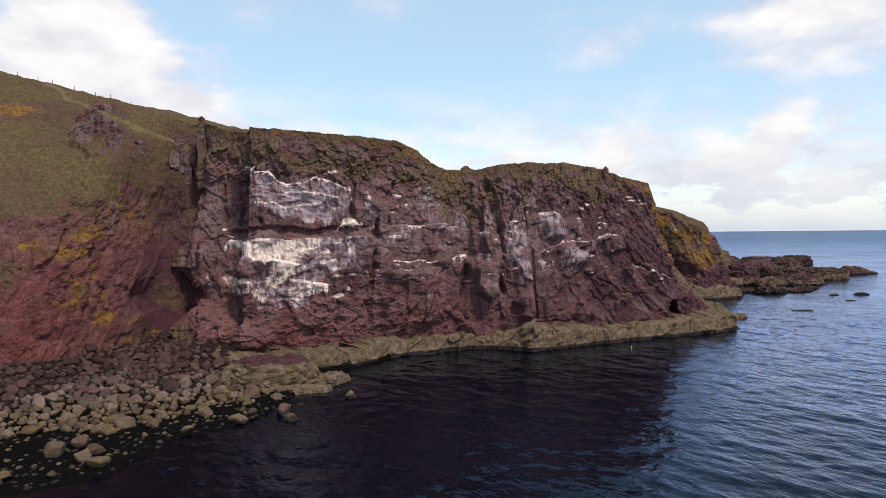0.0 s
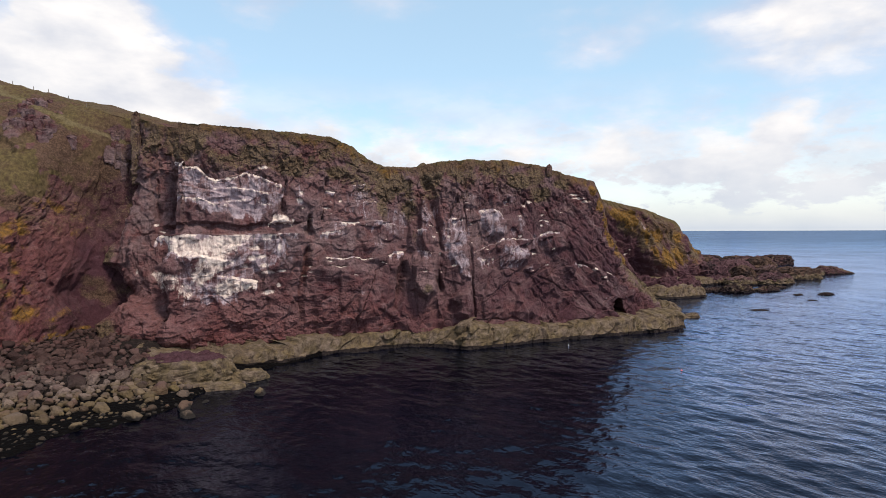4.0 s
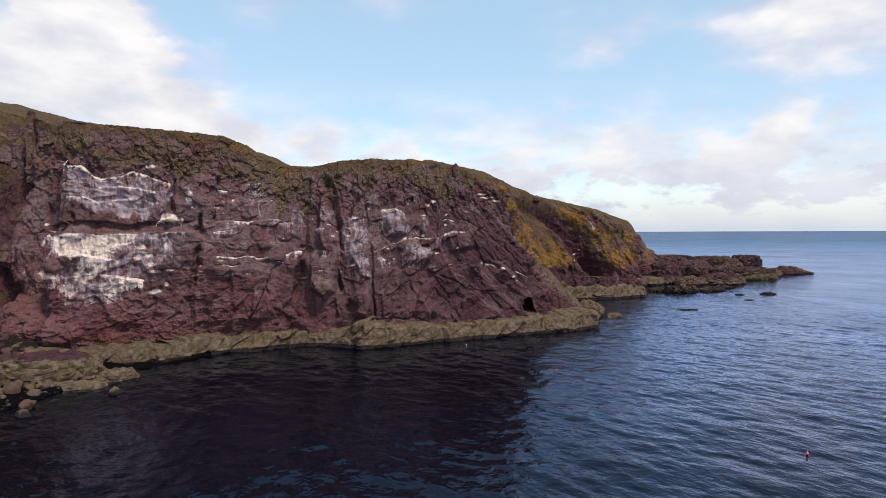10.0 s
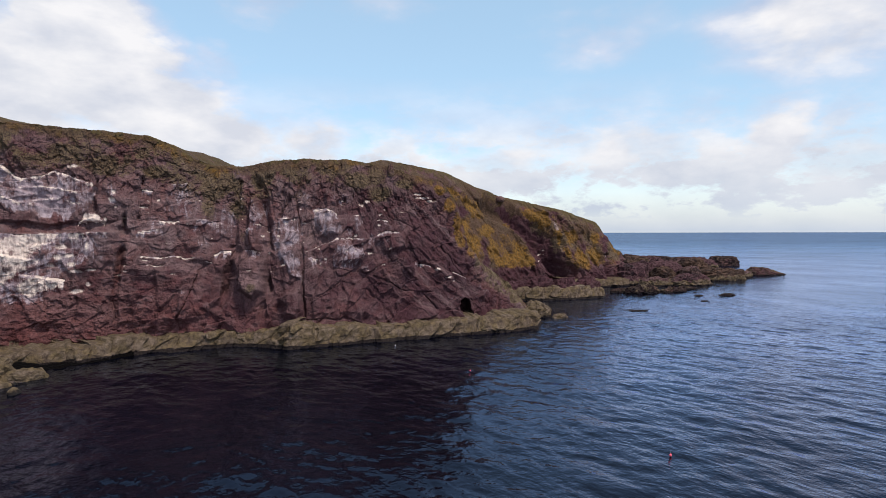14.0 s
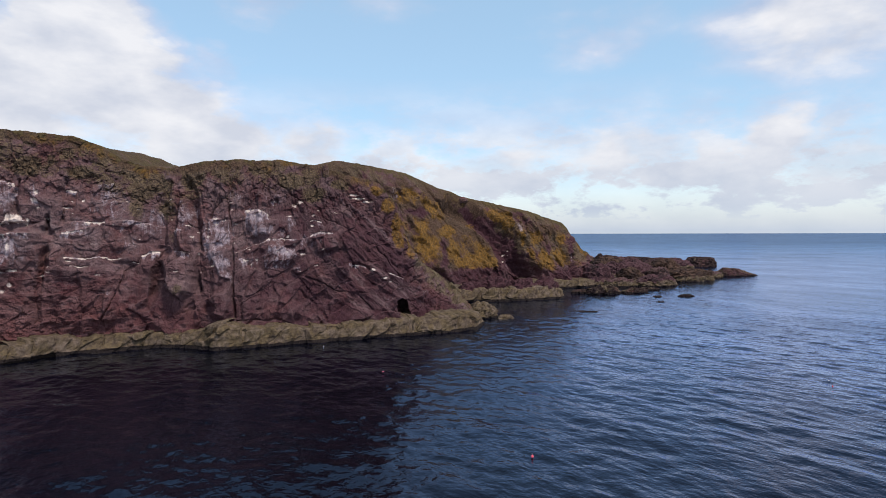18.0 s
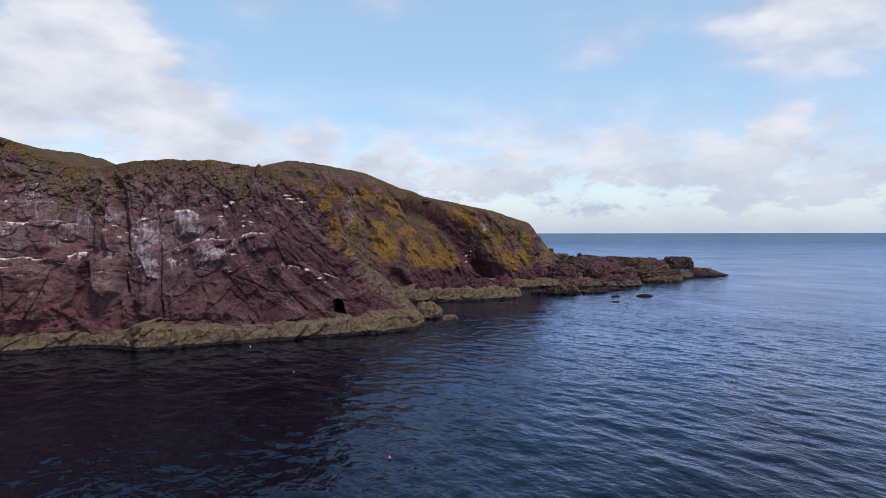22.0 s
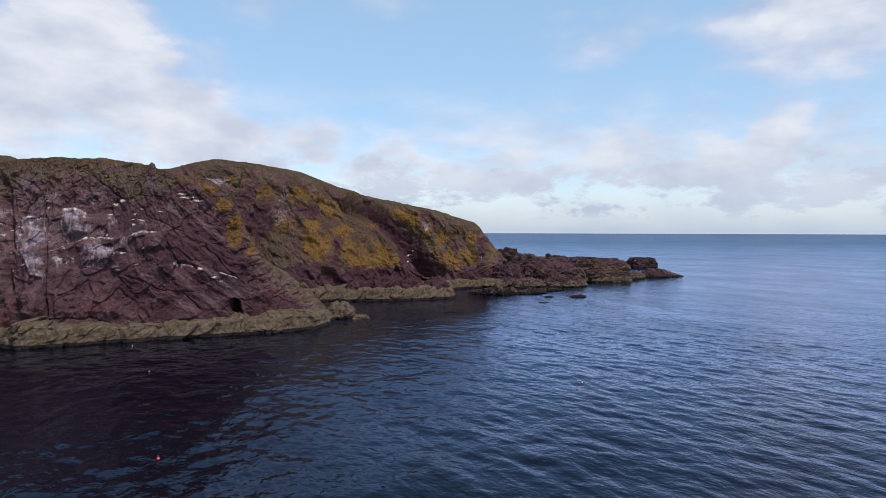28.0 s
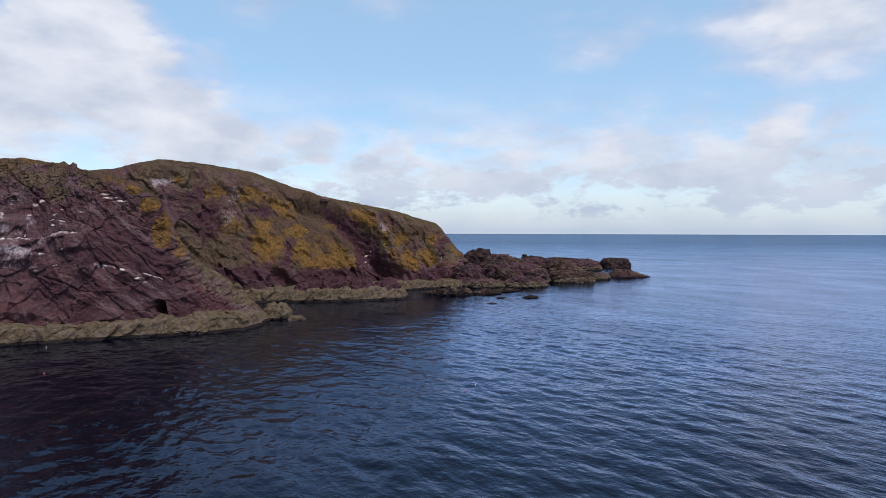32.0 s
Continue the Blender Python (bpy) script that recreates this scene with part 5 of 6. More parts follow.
def ledge(table, depth, joints, seed, owner, step=0.18):
    """A shelf of pale rock along a shoreline, split at its joints into blocks. table: x, y, height."""
    t = np.array(table, float)
    run = np.concatenate([[0], np.cumsum(np.hypot(np.diff(t[:, 0]), np.diff(t[:, 1])))])
    n = int(run[-1] / step)
    s = np.linspace(0, run[-1], n)
    px, py, h = (soften(np.interp(s, run, t[:, c]), 9) for c in range(3))
    tx, ty = np.gradient(px), np.gradient(py)
    ln = np.hypot(tx, ty)
    ox, oy = ty / ln, -tx / ln
    h = h + 0.5 * facets(s / 3.6, s * 0, seed, 0.7, 0.8, 0.0, 50.0) + 0.2 * vnoise(s / 1.1, s * 0, s * 0, seed + 1)
    prof = np.array([(0.5, -1.6), (0.3, -0.6), (0.1, 0.0), (0.0, 0.12), (-0.1, 0.32), (-0.22, 0.54), (-0.36, 0.76), (-0.6, 0.93), (-1.2, 1.0), (-2.2, 1.03), (-3.4, 1.08), (-5.0, 1.12), (-7.0, 1.15)])
    k = np.linspace(0, len(prof) - 1, 44)
    pi, pz = np.interp(k, np.arange(len(prof)), prof[:, 0]), np.interp(k, np.arange(len(prof)), prof[:, 1])
    zz = np.where(pz[None] < 0, pz[None] * np.ones((n, 1)), pz[None] * h[:, None])
    inset = pi[None] * depth / 4 * (1 + 0.3 * vnoise(s / 3, s * 0, s * 0, seed + 2))[:, None]
    P = np.stack([px[:, None] + ox[:, None] * inset, py[:, None] + oy[:, None] * inset, zz], -1)
    S = np.broadcast_to(s[:, None], zz.shape)
    cuts, a = [0], 0.0
    rng = random.Random(seed)
    while a < run[-1] - joints * 1.3:
        a += joints * rng.uniform(0.6, 1.5)
        cuts.append(int(min(a / run[-1], 1) * (n - 1)))
    cuts[-1] = n - 1
    gap = np.min(np.abs(S[..., None] - 0.35 * zz[..., None] - s[np.array(cuts[1:-1])][None, None]), -1)
    W = 1.2 * vnoise(S / 3, zz / 2, zz * 0, seed + 3)
    D = 0.75 * facets((S - 0.9 * zz + W) / 3.4, zz / 4.0 + W / 3, seed + 5, 0.8, 0.9, 0.12, 60.0) + 0.20 * facets((S - 0.6 * zz + W) / 1.6, zz / 1.7, seed + 9, 0.8, 0.9, 0.15, 50.0) + 0.05 * facets((S + 0.4 * zz) / 0.6, zz / 0.5, seed + 21, 0.8, 0.9, 0.1, 30.0) + 0.12 * (0.3 - np.abs(fbm((S - zz) / 2.2, zz / 1.2, zz * 0, 4, seed + 12)))
    D *= np.interp(pz, [0.8, 1.0], [1, 0.35])[None]
    D -= 0.4 * np.clip(1 - gap / 0.3, 0, 1) * np.clip(0.5 + 1.5 * vnoise(S / 2.0, zz / 1.5, zz * 0, seed + 15), 0, 1)
    N = normals(P)
    N = np.where(np.sum(N * np.stack([ox, oy, 0 * ox], -1)[:, None], -1, keepdims=True) + N[..., 2:3] < 0, -N, N)
    P = P + N * D[..., None]
    P[..., 2] = np.minimum(P[..., 2], h[:, None] * 1.3 + 0.4)
    for i0, i1 in zip(cuts[:-1], cuts[1:]):
        if i1 - i0 < 2:
            continue
        Q = P[i0:i1 + 1]
        ob = grid_mesh("ledge_block", Q, ROCK, dict(tide=np.clip(1.3 - 0.25 * np.clip((Q[..., 2] - h[i0:i1 + 1, None] * 1.05) / 0.4, 0, 4), 0, 1), wet=np.clip(1.6 - Q[..., 2] / 0.6, 0, 1), red=np.zeros(Q.shape[:2])), smooth=False)
        under(ob, owner)


shelf = empty_thing("tidal_ledge", (30, 125, 0), "pale yellow-grey jointed rock ledge washed by the tide", "rock ledge", "structure")
ledge([(-41, 103, 3.6), (-34, 104, 3.4), (-26, 105.5, 2.6), (-16, 108.5, 2.6), (-10, 112, 3.0), (-6.5, 117.2, 3.3), (2, 121, 3.2), (6, 123.6, 3.1), (14, 124.4, 3.1), (18.5, 123.2, 3.9), (23, 121, 4.6), (28, 122.3, 4.4)], 4.5, 5.0, 301, shelf)
ledge([(27.5, 122.2, 4.2), (37, 125.8, 3.6), (44, 129.3, 3.4), (52, 132, 3.5), (60, 134.4, 3.7), (68, 137, 3.8), (75, 140.2, 3.8), (78.6, 144.2, 3.4), (80.3, 150, 3.2), (80, 158, 2.0)], 4.5, 4.6, 331, shelf)
farshelf = empty_thing("tidal_ledge", (105, 205, 0), "pale rock ledge with dark weed along its waterline", "rock ledge", "structure")
ledge([(64, 197, 4.0), (76, 199.5, 3.8), (88, 199.3, 4.0), (98, 199.4, 4.4), (108, 203, 4.6), (114.5, 206.3, 4.4), (117.6, 210, 3.4), (117, 218, 3.0), (114, 228, 3.0)], 8, 7.0, 361, farshelf, 0.4)
ledge([(112, 234, 3.6), (122, 240.5, 3.8), (130, 244, 3.6), (137, 246.8, 3.4), (143, 251, 3.4)], 6, 6.0, 391, farshelf, 0.4)


# ---- single rocks ----
def rock(name, at, size, turn, seed, rough=1.0, square=2.6, nu=56, nv=30, attrs=None, lean=0.0, mat=None, taper=0.0, terrace=1.0):
    """A crag standing at at (its foot's middle): a squared-off dome of that length, width and height, broken into facets."""
    sx, sy, h = size[0] / 2, size[1] / 2, size[2]
    a = np.linspace(0, 2 * np.pi, nu + 1)[:, None]
    b = np.linspace(-0.28, 0.5, nv)[None, :] * np.pi

    def pw(v, e):
        return np.sign(v) * np.abs(v) ** e
    e = 2 / square
    X = pw(np.cos(a), e) * pw(np.cos(b), e) * sx
    Y = pw(np.sin(a), e) * pw(np.cos(b), e) * sy
    Z = (pw(np.sin(b), e) * h) * np.ones_like(a)
    Z = Z * (1 - taper * X / sx)
    X = X + lean * Z
    P = np.stack(np.broadcast_arrays(X, Y, Z), -1)
    L = P / np.array([sx, sy, h])
    L = L / np.maximum(np.linalg.norm(L, axis=-1, keepdims=True), 1e-6)
    ct, st = math.cos(radians(turn)), math.sin(radians(turn))
    P = np.stack([P[..., 0] * ct - P[..., 1] * st + at[0], P[..., 0] * st + P[..., 1] * ct + at[1], P[..., 2] + at[2]], -1)
    L = np.stack([L[..., 0] * ct - L[..., 1] * st, L[..., 0] * st + L[..., 1] * ct, L[..., 2]], -1)
    x, y, z = P[..., 0], P[..., 1], P[..., 2]
    q = rough * min(size) / 6.0
    m = max(min(size) / 5.0, 0.25)
    D = q * (0.9 * fbm(x / m / 2.2, y / m / 2.2, z / m / 2.2, 4, seed) + 0.8 * terrace * facets((x + 0.5 * z) / m / 1.5 + y / m / 3, (z - 0.3 * x) / m + y / m / 2, seed + 3, 0.7, 0.9, 0.2) + 0.35 * terrace * facets((x + y) / m / 0.6, (z + 0.4 * y) / m / 0.5, seed + 9))
    P = P + L * D[..., None]
    P[-1] = P[0]
    at_ = dict(tide=np.clip(1.15 - (P[..., 2]) / 3.4, 0, 1) * 0.9, wet=np.clip(1.3 - P[..., 2] / 0.7, 0, 1), grey=np.full(x.shape, 0.3), red=np.full(x.shape, 0.1))
    for key, val in (attrs or {}).items():
        at_[key] = np.full(x.shape, float(val)) if np.isscalar(val) else val
    return grid_mesh(name, P, mat or ROCK, at_, smooth=False)


# ---- skerry beyond the headland ----
SKERRY = [
    (144, 258, 17, 14, 9.4, 20, 2.7), (162, 264, 12, 11, 7.4, 10, 2.5), (152, 248, 15, 7, 4.2, 12, 2.5), (168, 250.5, 20, 10, 5.2, 14, 2.3), (195, 276, 22, 14, 5.6, 14, 4.4), (213, 289, 16, 8, 3.8, 42, 3.0), (176, 296, 24, 15, 7.8, 10, 2.5), (199, 311, 17, 13, 9.2, 15, 2.3),
    (178, 271, 12, 10, 7.0, 15, 2.4), (165, 290, 15, 11, 8.2, 10, 2.6), (176, 338, 28, 17, 8.6, 8, 2.7), (209, 344, 22, 15, 6.6, 14, 2.5), (222, 360, 34, 17, 6.8, 8, 2.7),
    (234, 392, 25, 14, 5.8, 6, 3.0), (184, 418, 24, 12, 7.8, 5, 2.5), (205, 392, 32, 14, 6.4, 6, 2.7)]
SKERRY_LOOK = [dict(purple=1.0, heath=0.3, pale_lit=0.15, weed=0.42), dict(purple=0.5, heath=0.75, pale_lit=0.25, weed=0.5), dict(purple=0.8, heath=0.5, pale_lit=0.4, weed=0.45)]
for i, (x0, y0, sx, sy, h, tr, sq) in enumerate(SKERRY):
    tagged(rock("skerry_rock", (x0, y0, -0.6), (sx, sy, h), tr, 500 + 17 * i, 0.95, sq, 80, 36, dict(red=0.0, grey=0.3, moss=0.25, **SKERRY_LOOK[i % 3]), terrace=0.9), "dark reddish rock of a low skerry, pale at the waterline", "rock", "rocks of the skerry")
for i, (x0, y0, sx, sy, h, tr, sq, ln) in enumerate([(166.5, 391, 21, 13, 13.4, 10, 2.5, 0.1), (209.5, 446, 6, 6, 7.4, 0, 2.2, -0.1), (216, 447, 20, 10, 5.8, 5, 2.6, 0.0), (235, 443, 30, 12, 4.9, 0, 2.8, 0.0), (249, 420, 22, 12, 3.7, 4, 2.8, 0.0), (257.5, 387, 19, 12, 6.9, 8, 4.0, -0.15)]):
    tagged(rock("sea_crag", (x0, y0, -1), (sx, sy, h), tr, 700 + 13 * i, 0.75, sq, 64, 32, dict(tide=0.2, purple=0.75, grey=0.6, moss=0.4, heath=0.55, red=0, weed=0.7), ln), "craggy brown sea stack standing out in the sea", "rock", "rocks of the skerry")
tagged(rock("skerry_rock", (234.5, 303, -1), (24, 9, 4.4), 4, 761, 0.7, 2.3, 64, 28, dict(tide=0.35, purple=0.8, moss=0.45, heath=0.5, red=0, weed=0.6), 0.0, None, 0.65), "tapering outermost rock of the skerry, running down into the sea", "rock", "rocks of the skerry")
for i, (x0, y0, sx, sy, h, tr) in enumerate([(135, 220.5, 14, 6, 3.4, 10), (148, 223, 12, 5, 2.0, 15), (128, 223, 9, 4, 1.8, 0), (156, 231, 14, 4, 1.6, 20)]):
    tagged(rock("reef_rock", (x0, y0, -0.4), (sx, sy, h), tr, 800 + 11 * i, 1.5, 2.2, 60, 24, dict(tide=0.3, purple=0.5, moss=0.5, heath=0.6, red=0, weed=0.7)), "low weedy reef rock awash at its edges", "rock", "reef rocks")
for i, (x0, y0, sx, sy, h, tr) in enumerate([(161.4, 209, 7, 2.6, 0.85, 5), (150.6, 208.2, 4.0, 2.0, 0.55, 0), (145, 193, 4.4, 1.4, 0.3, 0), (113.5, 171.5, 8.5, 1.7, 0.3, 2), (87.6, 159.3, 4.6, 2.6, 1.3, 10)]):
    tagged(rock("awash_rock", (x0, y0, -0.35), (sx, sy, h + 0.3), tr, 850 + 7 * i, 1.0, 2.2, 36, 16, dict(tide=0.1 if i < 4 else 0.9, wet=0.9 if i < 4 else 0.3)), "small black rock just breaking the sea surface", "rock", "rocks awash")
for i, (x0, y0, sx, sy, h, tr) in enumerate([(92, 206, 13, 9, 7.0, 8), (102, 207, 11, 9, 6.4, 10), (110.5, 210, 10, 8, 6.6, 20), (84, 205, 11, 8, 5.6, 0)]):
    tagged(rock("shore_mound", (x0, y0, 0.5), (sx, sy, h), tr, 870 + 9 * i, 0.8, 2.5, 56, 28, dict(tide=0, purple=0.85, moss=0.35 if i % 2 == 0 else 0.1)), "dark purple rounded rock above the pale ledge", "rock", "mounds on the far ledge")
tagged(rock("shore_rock", (81.5, 163, -0.6), (9, 8, 4.6), 30, 881, 0.8, 2.4, 56, 30, dict(tide=1.0, red=0.0)), "pale rounded rock at the foot of the point", "rock")

# ---- knobs on the skyline ----
tagged(rock("rock_pillar", (-43.4, 128.4, 40), (1.7, 1.8, 7.6), 10, 901, 1.0, 5.0, 32, 40, dict(tide=0, wet=0, grey=1.0, moss=0.7, red=0)), "upright grey rock pillar at the head of the gully", "rock pillar")
tagged(rock("rock_knob", (16.5, 183.6, 39.9), (4.6, 4.2, 3.2), 0, 911, 1.0, 2.4, 32, 18, dict(tide=0, wet=0, grey=0.6, moss=0.8)), "mossy rock knob on the high ground behind the saddle", "rock")
tagged(rock("rock_knob", (43.0, 136.6, 36.9), (1.4, 1.2, 1.5), 0, 921, 0.8, 3, 24, 14, dict(tide=0, wet=0, grey=0.6, moss=0.6)), "small boulder perched on the clifftop turf", "rock")
tagged(rock("rock_knob", (84.8, 243.5, 35.9), (4.2, 3.5, 1.3), 0, 931, 1.0, 2.3, 32, 18, dict(tide=0, wet=0, grey=0.7, moss=0.5)), "grey rock knob on the far headland's skyline", "rock")

# ---- outcrop and fence on the hillside ----
def on_hill(px, pz):
    """The spot of the hillside's slope at that x and height."""
    d = np.hypot(Ph[:, 110:250, 0] - px, Ph[:, 110:250, 2] - pz)
    i, j = np.unravel_index(np.argmin(d), d.shape)
    return Ph[i, 110 + j]


rng = random.Random(31)
for i in range(30):
    a = rng.random()
    px, pz = -66.5 + 8.5 * a + rng.gauss(0, 1.2), 49 - 7 * a + rng.gauss(0, 1.4)
    q = on_hill(px, pz)
    s = rng.uniform(0.7, 1.6)
    tagged(rock("outcrop_rock", (q[0], q[1], q[2] - 0.4 * s), (s * 1.3, s, s * 1.1), rng.uniform(-40, 40), 1200 + 7 * i, 0.9, 4.5, 20, 14, dict(tide=0, wet=0, grey=1.0, moss=0.25, red=0)), "angular pinkish-grey rock breaking out of the grassy hillside", "rock", "hillside outcrop")
for i in range(16):
    q = on_hill(rng.uniform(-50, -45.4), rng.uniform(36, 45.5))
    s = rng.uniform(0.7, 1.5)
    tagged(rock("gully_rock", (q[0], q[1], q[2] - 0.5 * s), (s * 1.2, s, s * rng.uniform(0.9, 1.7)), rng.uniform(-40, 40), 1600 + 7 * i, 0.9, 4.2, 22, 16, dict(tide=0, wet=0, grey=1.0, moss=0.45, red=0, pale_lit=0.25)), "angular grey rock at the head of the gully", "rock", "gully rocks")
WOOD = Mat("fence_wood", 0.9, 0.1)
WOOD = WOOD.done(WOOD.mix(WOOD.noise(6, 5), (0.10, 0.085, 0.07), (0.20, 0.175, 0.15)))
fence = empty_thing("fence", (-80, 140, 57), "weathered wooden post fence along the hill's skyline", "fence")
post = bpy.data.meshes.new("post")
bm = bmesh.new()
bmesh.ops.create_cone(bm, cap_ends=True, segments=8, radius1=0.075, radius2=0.06, depth=1.1, matrix=Matrix.Translation((0, 0, 0.2)))
bmesh.ops.bevel(bm, geom=[e for e in bm.edges if all(v.co.z > 0.7 for v in e.verts)], offset=0.02, segments=1, affect="EDGES")
bm.to_mesh(post)
bm.free()
post.materials.append(WOOD)
for i in range(11):
    px = -100 + 4.4 * i + 0.6 * math.sin(i * 2.1)
    k = int(np.argmin(np.abs(Ph[:, 249, 0] - px)))
    ob = new("post", post)
    ob.matrix_world = Matrix.LocRotScale(Vector(Ph[k, 249].tolist()), Euler((0.05 * math.sin(i), 0.06 * math.cos(3 * i), i)), None)
    under(ob, fence)

# ---- beach ----
SHORE = [(-190, 25), (-120, 38), (-70, 52), (-46, 60), (-39, 63), (-33, 67), (-30, 76), (-24.5, 80), (-21.5, 84), (-19, 96), (-16.5, 105), (-10, 111), (-4, 120)]
INLAND = [(-190, 76), (-94, 85), (-60, 93), (-56, 98), (-52, 112), (-47, 125), (-43, 118), (-40, 111), (-30, 110), (-4, 121)]


def beach_height(px, py):
    w, f = curve(px, SHORE, 1), curve(px, INLAND, 1)
    t = (py - w) / np.maximum(f - w, 3)
    rise = 4.8 * np.interp(px, [-40, -33, -28], [1, 0.75, 0.25])
    return np.where(t < 0, 0.30 + t * 6.0, np.where(t < 0.36, 0.30 + 0.6 * t, 0.52 + rise * np.clip((t - 0.36) / 0.64, 0, 1.6) ** 0.9)) + 0.25 * vnoise(px / 4, py / 4, px * 0, 40)


bx, by = np.meshgrid(np.linspace(-150, -4, 300), np.linspace(30, 134, 220), indexing="ij")
bz = np.maximum(beach_height(bx, by), -2.5) + 0.12 * facets(bx / 0.9, by / 0.9, 42)
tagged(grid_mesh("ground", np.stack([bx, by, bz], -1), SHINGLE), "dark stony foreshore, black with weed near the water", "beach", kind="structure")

# flat slabs beside the stones
for i, (x0, y0, sx, sy, h, tr, up) in enumerate([(-24.5, 98.6, 15.5, 8, 4.4, 9, 0.5), (-19.5, 94.6, 11, 3.6, 1.2, 6, 0.1), (-35, 98.5, 7, 3.6, 1.3, 20, 1.5), (-15, 100, 6.5, 4.0, 1.9, 30, 0.0), (-31, 95.5, 5.5, 3.0, 1.2, 0, 0.8)]):
    ob = rock("rock_slab", (x0, y0, up - 0.4), (sx, sy, h), tr, 950 + 19 * i, 1.2, 3.0, 96, 40, dict(tide=0.95, wet=0.0, red=0.0, purple=0.95), terrace=0.5)
    if i == 0:
        zs = np.zeros(len(ob.data.vertices) * 3, np.float32)
        ob.data.vertices.foreach_get("co", zs)
        ob.data.attributes["tide"].data.foreach_set("value", np.clip(1.0 - (zs[2::3] - 3.75) / 0.25, 0, 0.95).astype(np.float32))
    tagged(ob, "great flat-topped slab, purple above and yellow-grey below" if i == 0 else "weathered yellow-grey slab beside the stony beach", "rock slab", "slabs by the beach")


def stone_mesh(seed, sub=3):
    bm = bmesh.new()
    bmesh.ops.create_icosphere(bm, subdivisions=sub, radius=1.0)
    rng = random.Random(seed)
    planes = [(Vector((rng.uniform(-1, 1), rng.uniform(-1, 1), rng.uniform(-1, 1))).normalized(), rng.uniform(0.55, 0.85)) for _ in range(12)]
    off = Vector((seed * 3.1, seed * 1.7, 0))
    for v in bm.verts:
        for n, d in planes:
            over = v.co.dot(n) - d
            if over > 0:
                v.co -= n * over
        v.co *= 1 + 0.12 * noise.noise(v.co * 1.6 + off) + 0.05 * noise.noise(v.co * 4 + off)
    me = bpy.data.meshes.new("boulder")
    bm.to_mesh(me)
    bm.free()
    for p in me.polygons:
        p.use_smooth = True
    me.materials.append(STONE)
    return me


SHAPES = [stone_mesh(s) for s in range(10)]
rng = random.Random(77)
cell = {}


def free(px, py, r, pack):
    for a in range(-2, 3):
        for b in range(-2, 3):
            for qx, qy, qr in cell.get((int(px // 2) + a, int(py // 2) + b), ()):
                if math.hypot(px - qx, py - qy) < (r + qr) * pack:
                    return False
    cell.setdefault((int(px // 2), int(py // 2)), []).append((px, py, r))
    return True


def boulder(px, py, r, flat):
    ob = new("boulder", rng.choice(SHAPES))
    z = max(float(beach_height(np.array(px), np.array(py))), -0.45)
    ob.matrix_world = Matrix.LocRotScale((px, py, z + r * flat * 0.45), Euler((rng.uniform(-0.5, 0.5), rng.uniform(-0.5, 0.5), rng.uniform(0, 6.3))), (r * rng.uniform(1.0, 1.3), r * rng.uniform(0.8, 1.05), r * flat * 1.15))
    wet = z < 0.8
    return tagged(ob, "large yellowish weed-dusted boulder by the water's edge" if wet else "rounded pale grey-brown boulder on the stony beach", "boulder", "boulders on the beach")


for px, py, r, fl in [(-36.6, 90.2, 2.4, 0.75), (-33.0, 85.8, 1.2, 0.8), (-37.1, 78, 2.0, 0.75), (-34.2, 81.0, 1.3, 0.8), (-33.8, 77.4, 1.3, 0.8), (-39.4, 71.5, 1.6, 0.8), (-37.0, 67.2, 1.5, 0.8), (-34.5, 65.5, 1.6, 0.7), (-40.6, 68.6, 2.0, 0.75), (-29, 89, 1.6, 0.7), (-25.2, 87.5, 1.3, 0.8),
                       (-24.8, 90.4, 2.2, 0.75), (-21.2, 89, 1.5, 0.6), (-19.4, 84.2, 2.3, 0.65), (-17.9, 80.8, 1.8, 0.65), (-24.1, 79.8, 1.8, 0.6), (-17.5, 87.4, 1.0, 0.8), (-15.8, 96, 1.7, 0.85), (-14.5, 96.6, 1.2, 0.8), (-10.9, 90.6, 1.8, 0.85), (-32, 94.4, 1.6, 0.8)]:
    free(px, py, r * 0.66, 0.5)
    boulder(px, py, r * 0.66, fl)
count = 0
for _ in range(9000):
    px, py = rng.uniform(-62, -13), rng.uniform(58, 106)
    w, f = float(curve(px, SHORE, 1)), float(curve(px, INLAND, 1))
    t = (py - w) / (f - w)
    if t < -0.02 or t > 0.97 or (px > -32 and py > 94):
        continue
    if t < (0.27 if px < -37 else 0.30) and rng.random() < 0.975:
        continue
    r = rng.uniform(0.6, 1.0) * rng.choice((0.75, 1, 1, 1.3))
    if count < 290 and free(px, py, r, 0.78):
        boulder(px, py, r, rng.uniform(0.6, 0.85))
        count += 1
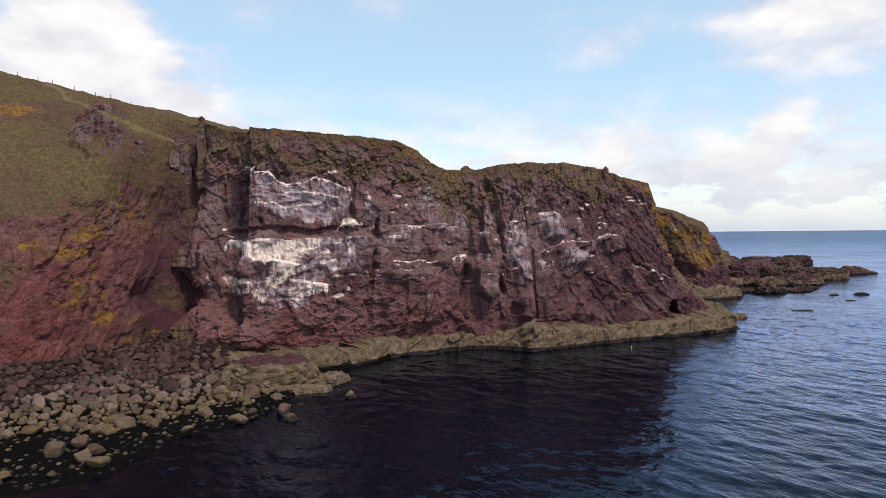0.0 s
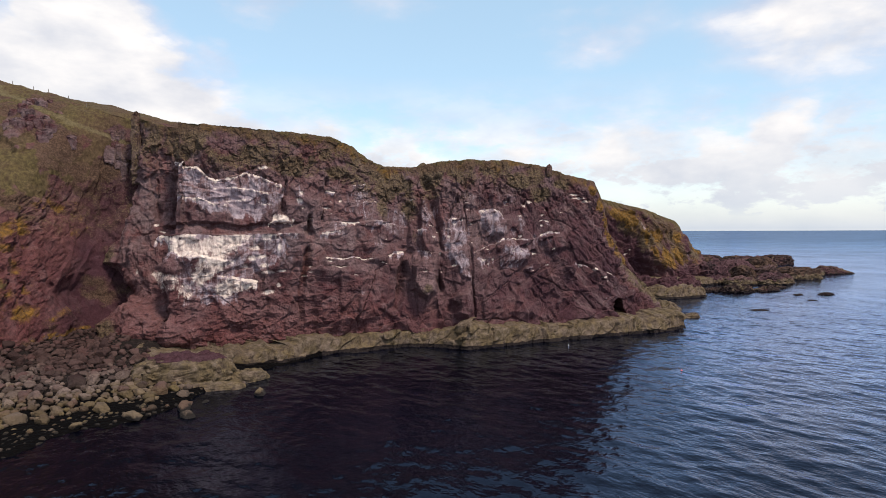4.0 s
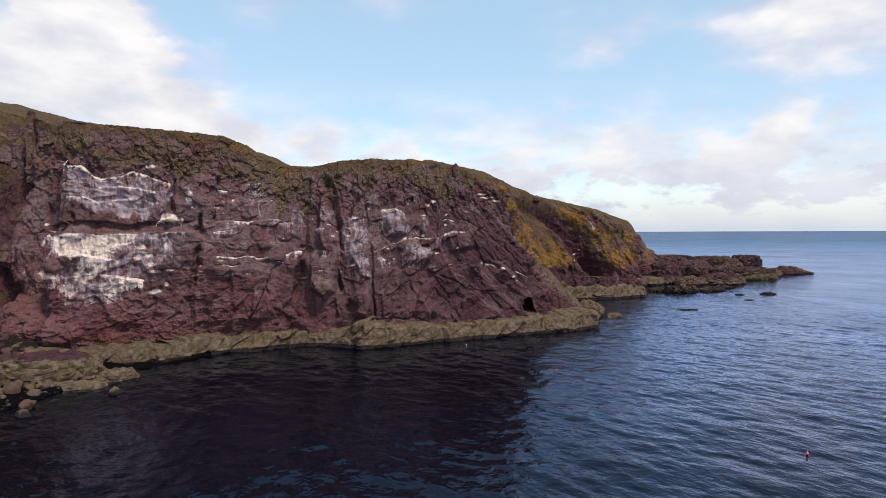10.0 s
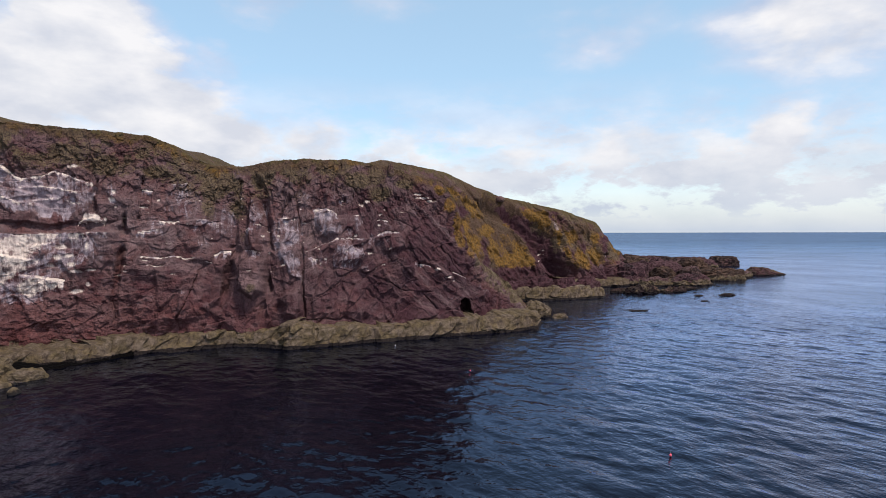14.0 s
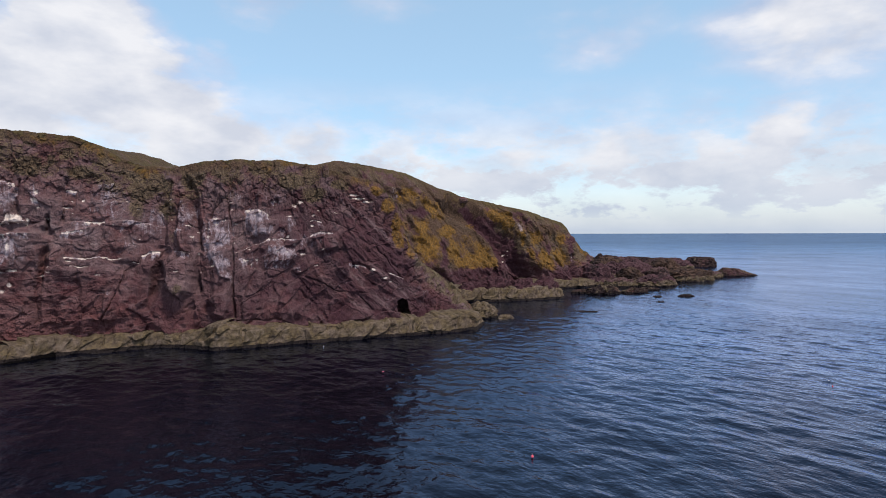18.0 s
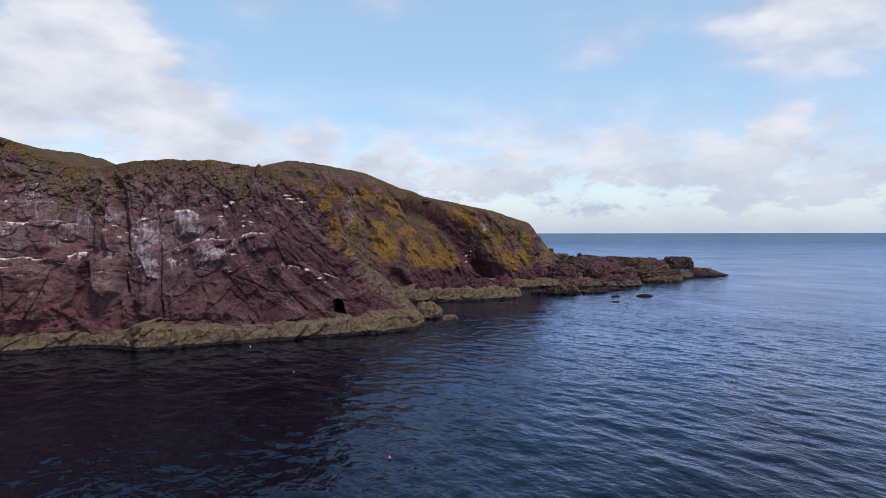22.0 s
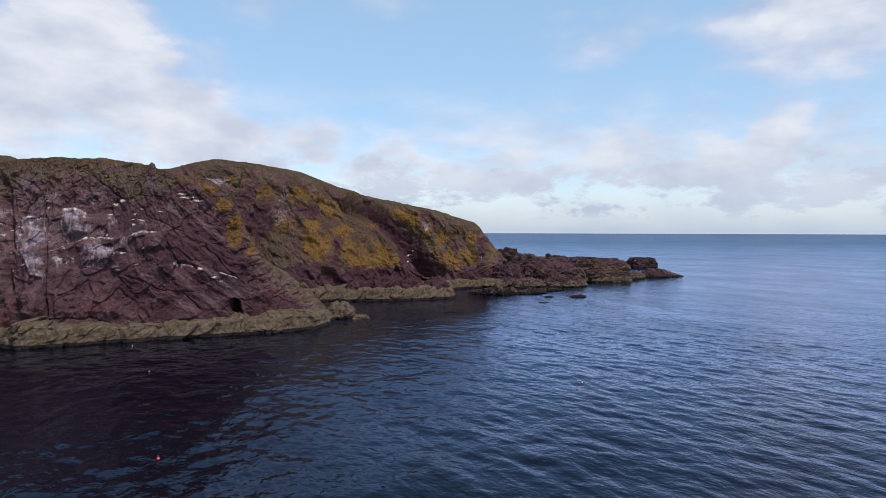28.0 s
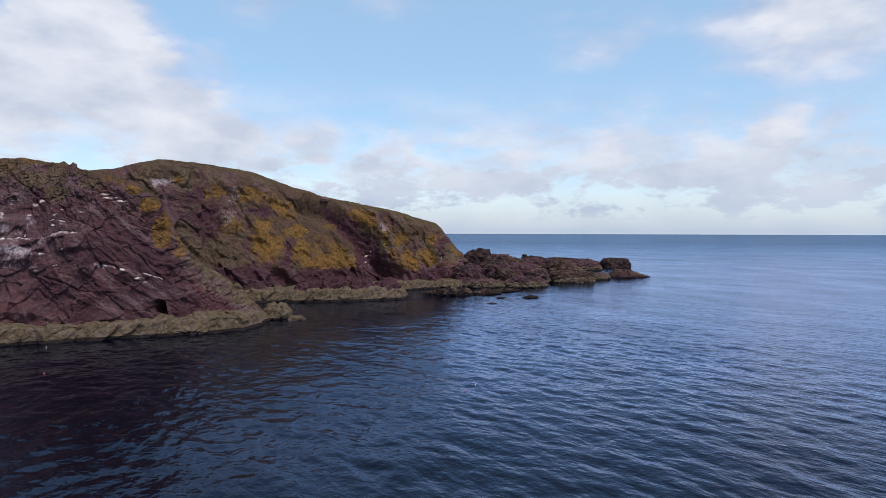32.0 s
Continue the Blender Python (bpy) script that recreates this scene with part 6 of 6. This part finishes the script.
# the smaller stones between them
vs, fs = [], []
base = [stone_mesh(40 + s, 2) for s in range(5)]
shapes = [(np.array([v.co[:] for v in m.vertices]), np.array([p.vertices[:] for p in m.polygons])) for m in base]
for m in base:
    bpy.data.meshes.remove(m)
tot = 0
for _ in range(30000):
    px, py = rng.uniform(-75, -13), rng.uniform(55, 126)
    w, f = float(curve(px, SHORE, 1)), float(curve(px, INLAND, 1))
    t = (py - w) / (f - w)
    r = rng.uniform(0.28, 0.72)
    weedy = t < (0.27 if px < -37 else 0.29) and rng.random() < 0.95
    r = r * 0.7 if weedy else r
    if t < -0.05 or t > 1.0 or (px > -38 and py > 98) or not free(px, py, r, 0.76):
        continue
    v, q = shapes[rng.randrange(5)]
    ang = rng.uniform(0, 6.3)
    ca, sa = math.cos(ang), math.sin(ang)
    v = v * np.array([r * 1.15, r * 0.95, r * 0.9])
    z = max(float(beach_height(np.array(px), np.array(py))), -0.3)
    z = min(z, 0.5) - 0.35 if weedy else z
    vs.append(np.stack([v[:, 0] * ca - v[:, 1] * sa + px, v[:, 0] * sa + v[:, 1] * ca + py, v[:, 2] + z + r * 0.25], -1))
    fs.append(q + tot)
    tot += len(v)
me = bpy.data.meshes.new("cobbles")
me.from_pydata(np.concatenate(vs).tolist(), [], np.concatenate(fs).tolist())
me.polygons.foreach_set("use_smooth", np.ones(len(me.polygons), bool))
me.materials.append(STONE)
tagged(new("cobbles", me), "smaller rounded stones filling the beach between the boulders", "cobbles", kind="stuff")


# ---- lobster-pot buoys ----
def paint(name, rgb, rough=0.45):
    k = Mat(name, rough, 0.4)
    return k.done(k.mix(k.step(k.noise(9, 4), 0.45, 0.75), (*rgb,), tuple(c * 0.6 for c in rgb)))


PINK, PALE, ROPE = paint("buoy_pink", (0.75, 0.10, 0.14)), paint("buoy_white", (0.75, 0.72, 0.70)), paint("buoy_rope", (0.10, 0.13, 0.16), 0.8)


def part(name, bm, mat, parent, label=""):
    me = bpy.data.meshes.new(name)
    bm.to_mesh(me)
    bm.free()
    for p in me.polygons:
        p.use_smooth = True
    me.materials.append(mat)
    ob = new(name, me)
    ob.parent = parent
    return tagged(ob, label)


def buoy(at, mat, words, r=0.15):
    e = empty_thing("buoy", (*at, 0.0), words, "buoy", group="pot buoys")
    bm = bmesh.new()
    bmesh.ops.create_uvsphere(bm, u_segments=18, v_segments=12, radius=r)
    for v in bm.verts:
        v.co.z = v.co.z * 0.95 + 0.07
    part("float", bm, mat, e)
    bm = bmesh.new()
    bmesh.ops.create_cone(bm, cap_ends=True, segments=12, radius1=r * 0.32, radius2=r * 0.22, depth=r * 0.5, matrix=Matrix.Translation((0, 0, r + 0.1)))
    part("neck", bm, mat, e)
    bm = bmesh.new()
    for k in range(14):
        a0 = k / 14 * 2 * math.pi
        c = Vector((r * 0.22 * math.cos(a0), 0, r + 0.22 + r * 0.22 * math.sin(a0)))
        bmesh.ops.create_uvsphere(bm, u_segments=6, v_segments=4, radius=0.025, matrix=Matrix.Translation(c))
    part("rope_loop", bm, ROPE, e, "dark rope loop")
    return e


buoy((73.1, 60.2), PINK, "small pink pot buoy floating on the sea")
buoy((56.6, 99.6), PINK, "small pink pot buoy floating in the cliff's dark reflection")
buoy((43.9, 123.3), PALE, "small white pot buoy close under the cliff", 0.09)
buoy((126.2, 88.4), PALE, "small white pot buoy on the open water", 0.09)
buoy((124.3, 85.0), PINK, "small faded pink pot buoy beside a white one", 0.11)

# ---- washed-up litter ----
BLUE = paint("can_blue", (0.03, 0.12, 0.34))
can = empty_thing("plastic_drum", (-31.6, 95.6, 1.1), "small blue plastic drum washed up among the stones", "drum")
bm = bmesh.new()
rings = [(0.0, 0.26), (0.04, 0.30), (0.22, 0.30), (0.24, 0.315), (0.28, 0.315), (0.30, 0.30), (0.55, 0.30), (0.57, 0.315), (0.61, 0.315), (0.63, 0.30), (0.82, 0.30), (0.88, 0.25)]
loops = [[bm.verts.new((r * math.cos(a * math.pi / 8), r * math.sin(a * math.pi / 8), z)) for a in range(16)] for z, r in rings]
for lo, hi in zip(loops[:-1], loops[1:]):
    for a in range(16):
        bm.faces.new((lo[a], lo[(a + 1) % 16], hi[(a + 1) % 16], hi[a]))
bm.faces.new(loops[0][::-1])
bm.faces.new(loops[-1])
part("body", bm, BLUE, can)
bm = bmesh.new()
bmesh.ops.create_cone(bm, cap_ends=True, segments=12, radius1=0.07, radius2=0.06, depth=0.08, matrix=Matrix.Translation((0.1, 0, 0.91)))
part("cap", bm, PALE, can, "pale screw cap")
can.rotation_euler = (radians(70), radians(15), radians(40))
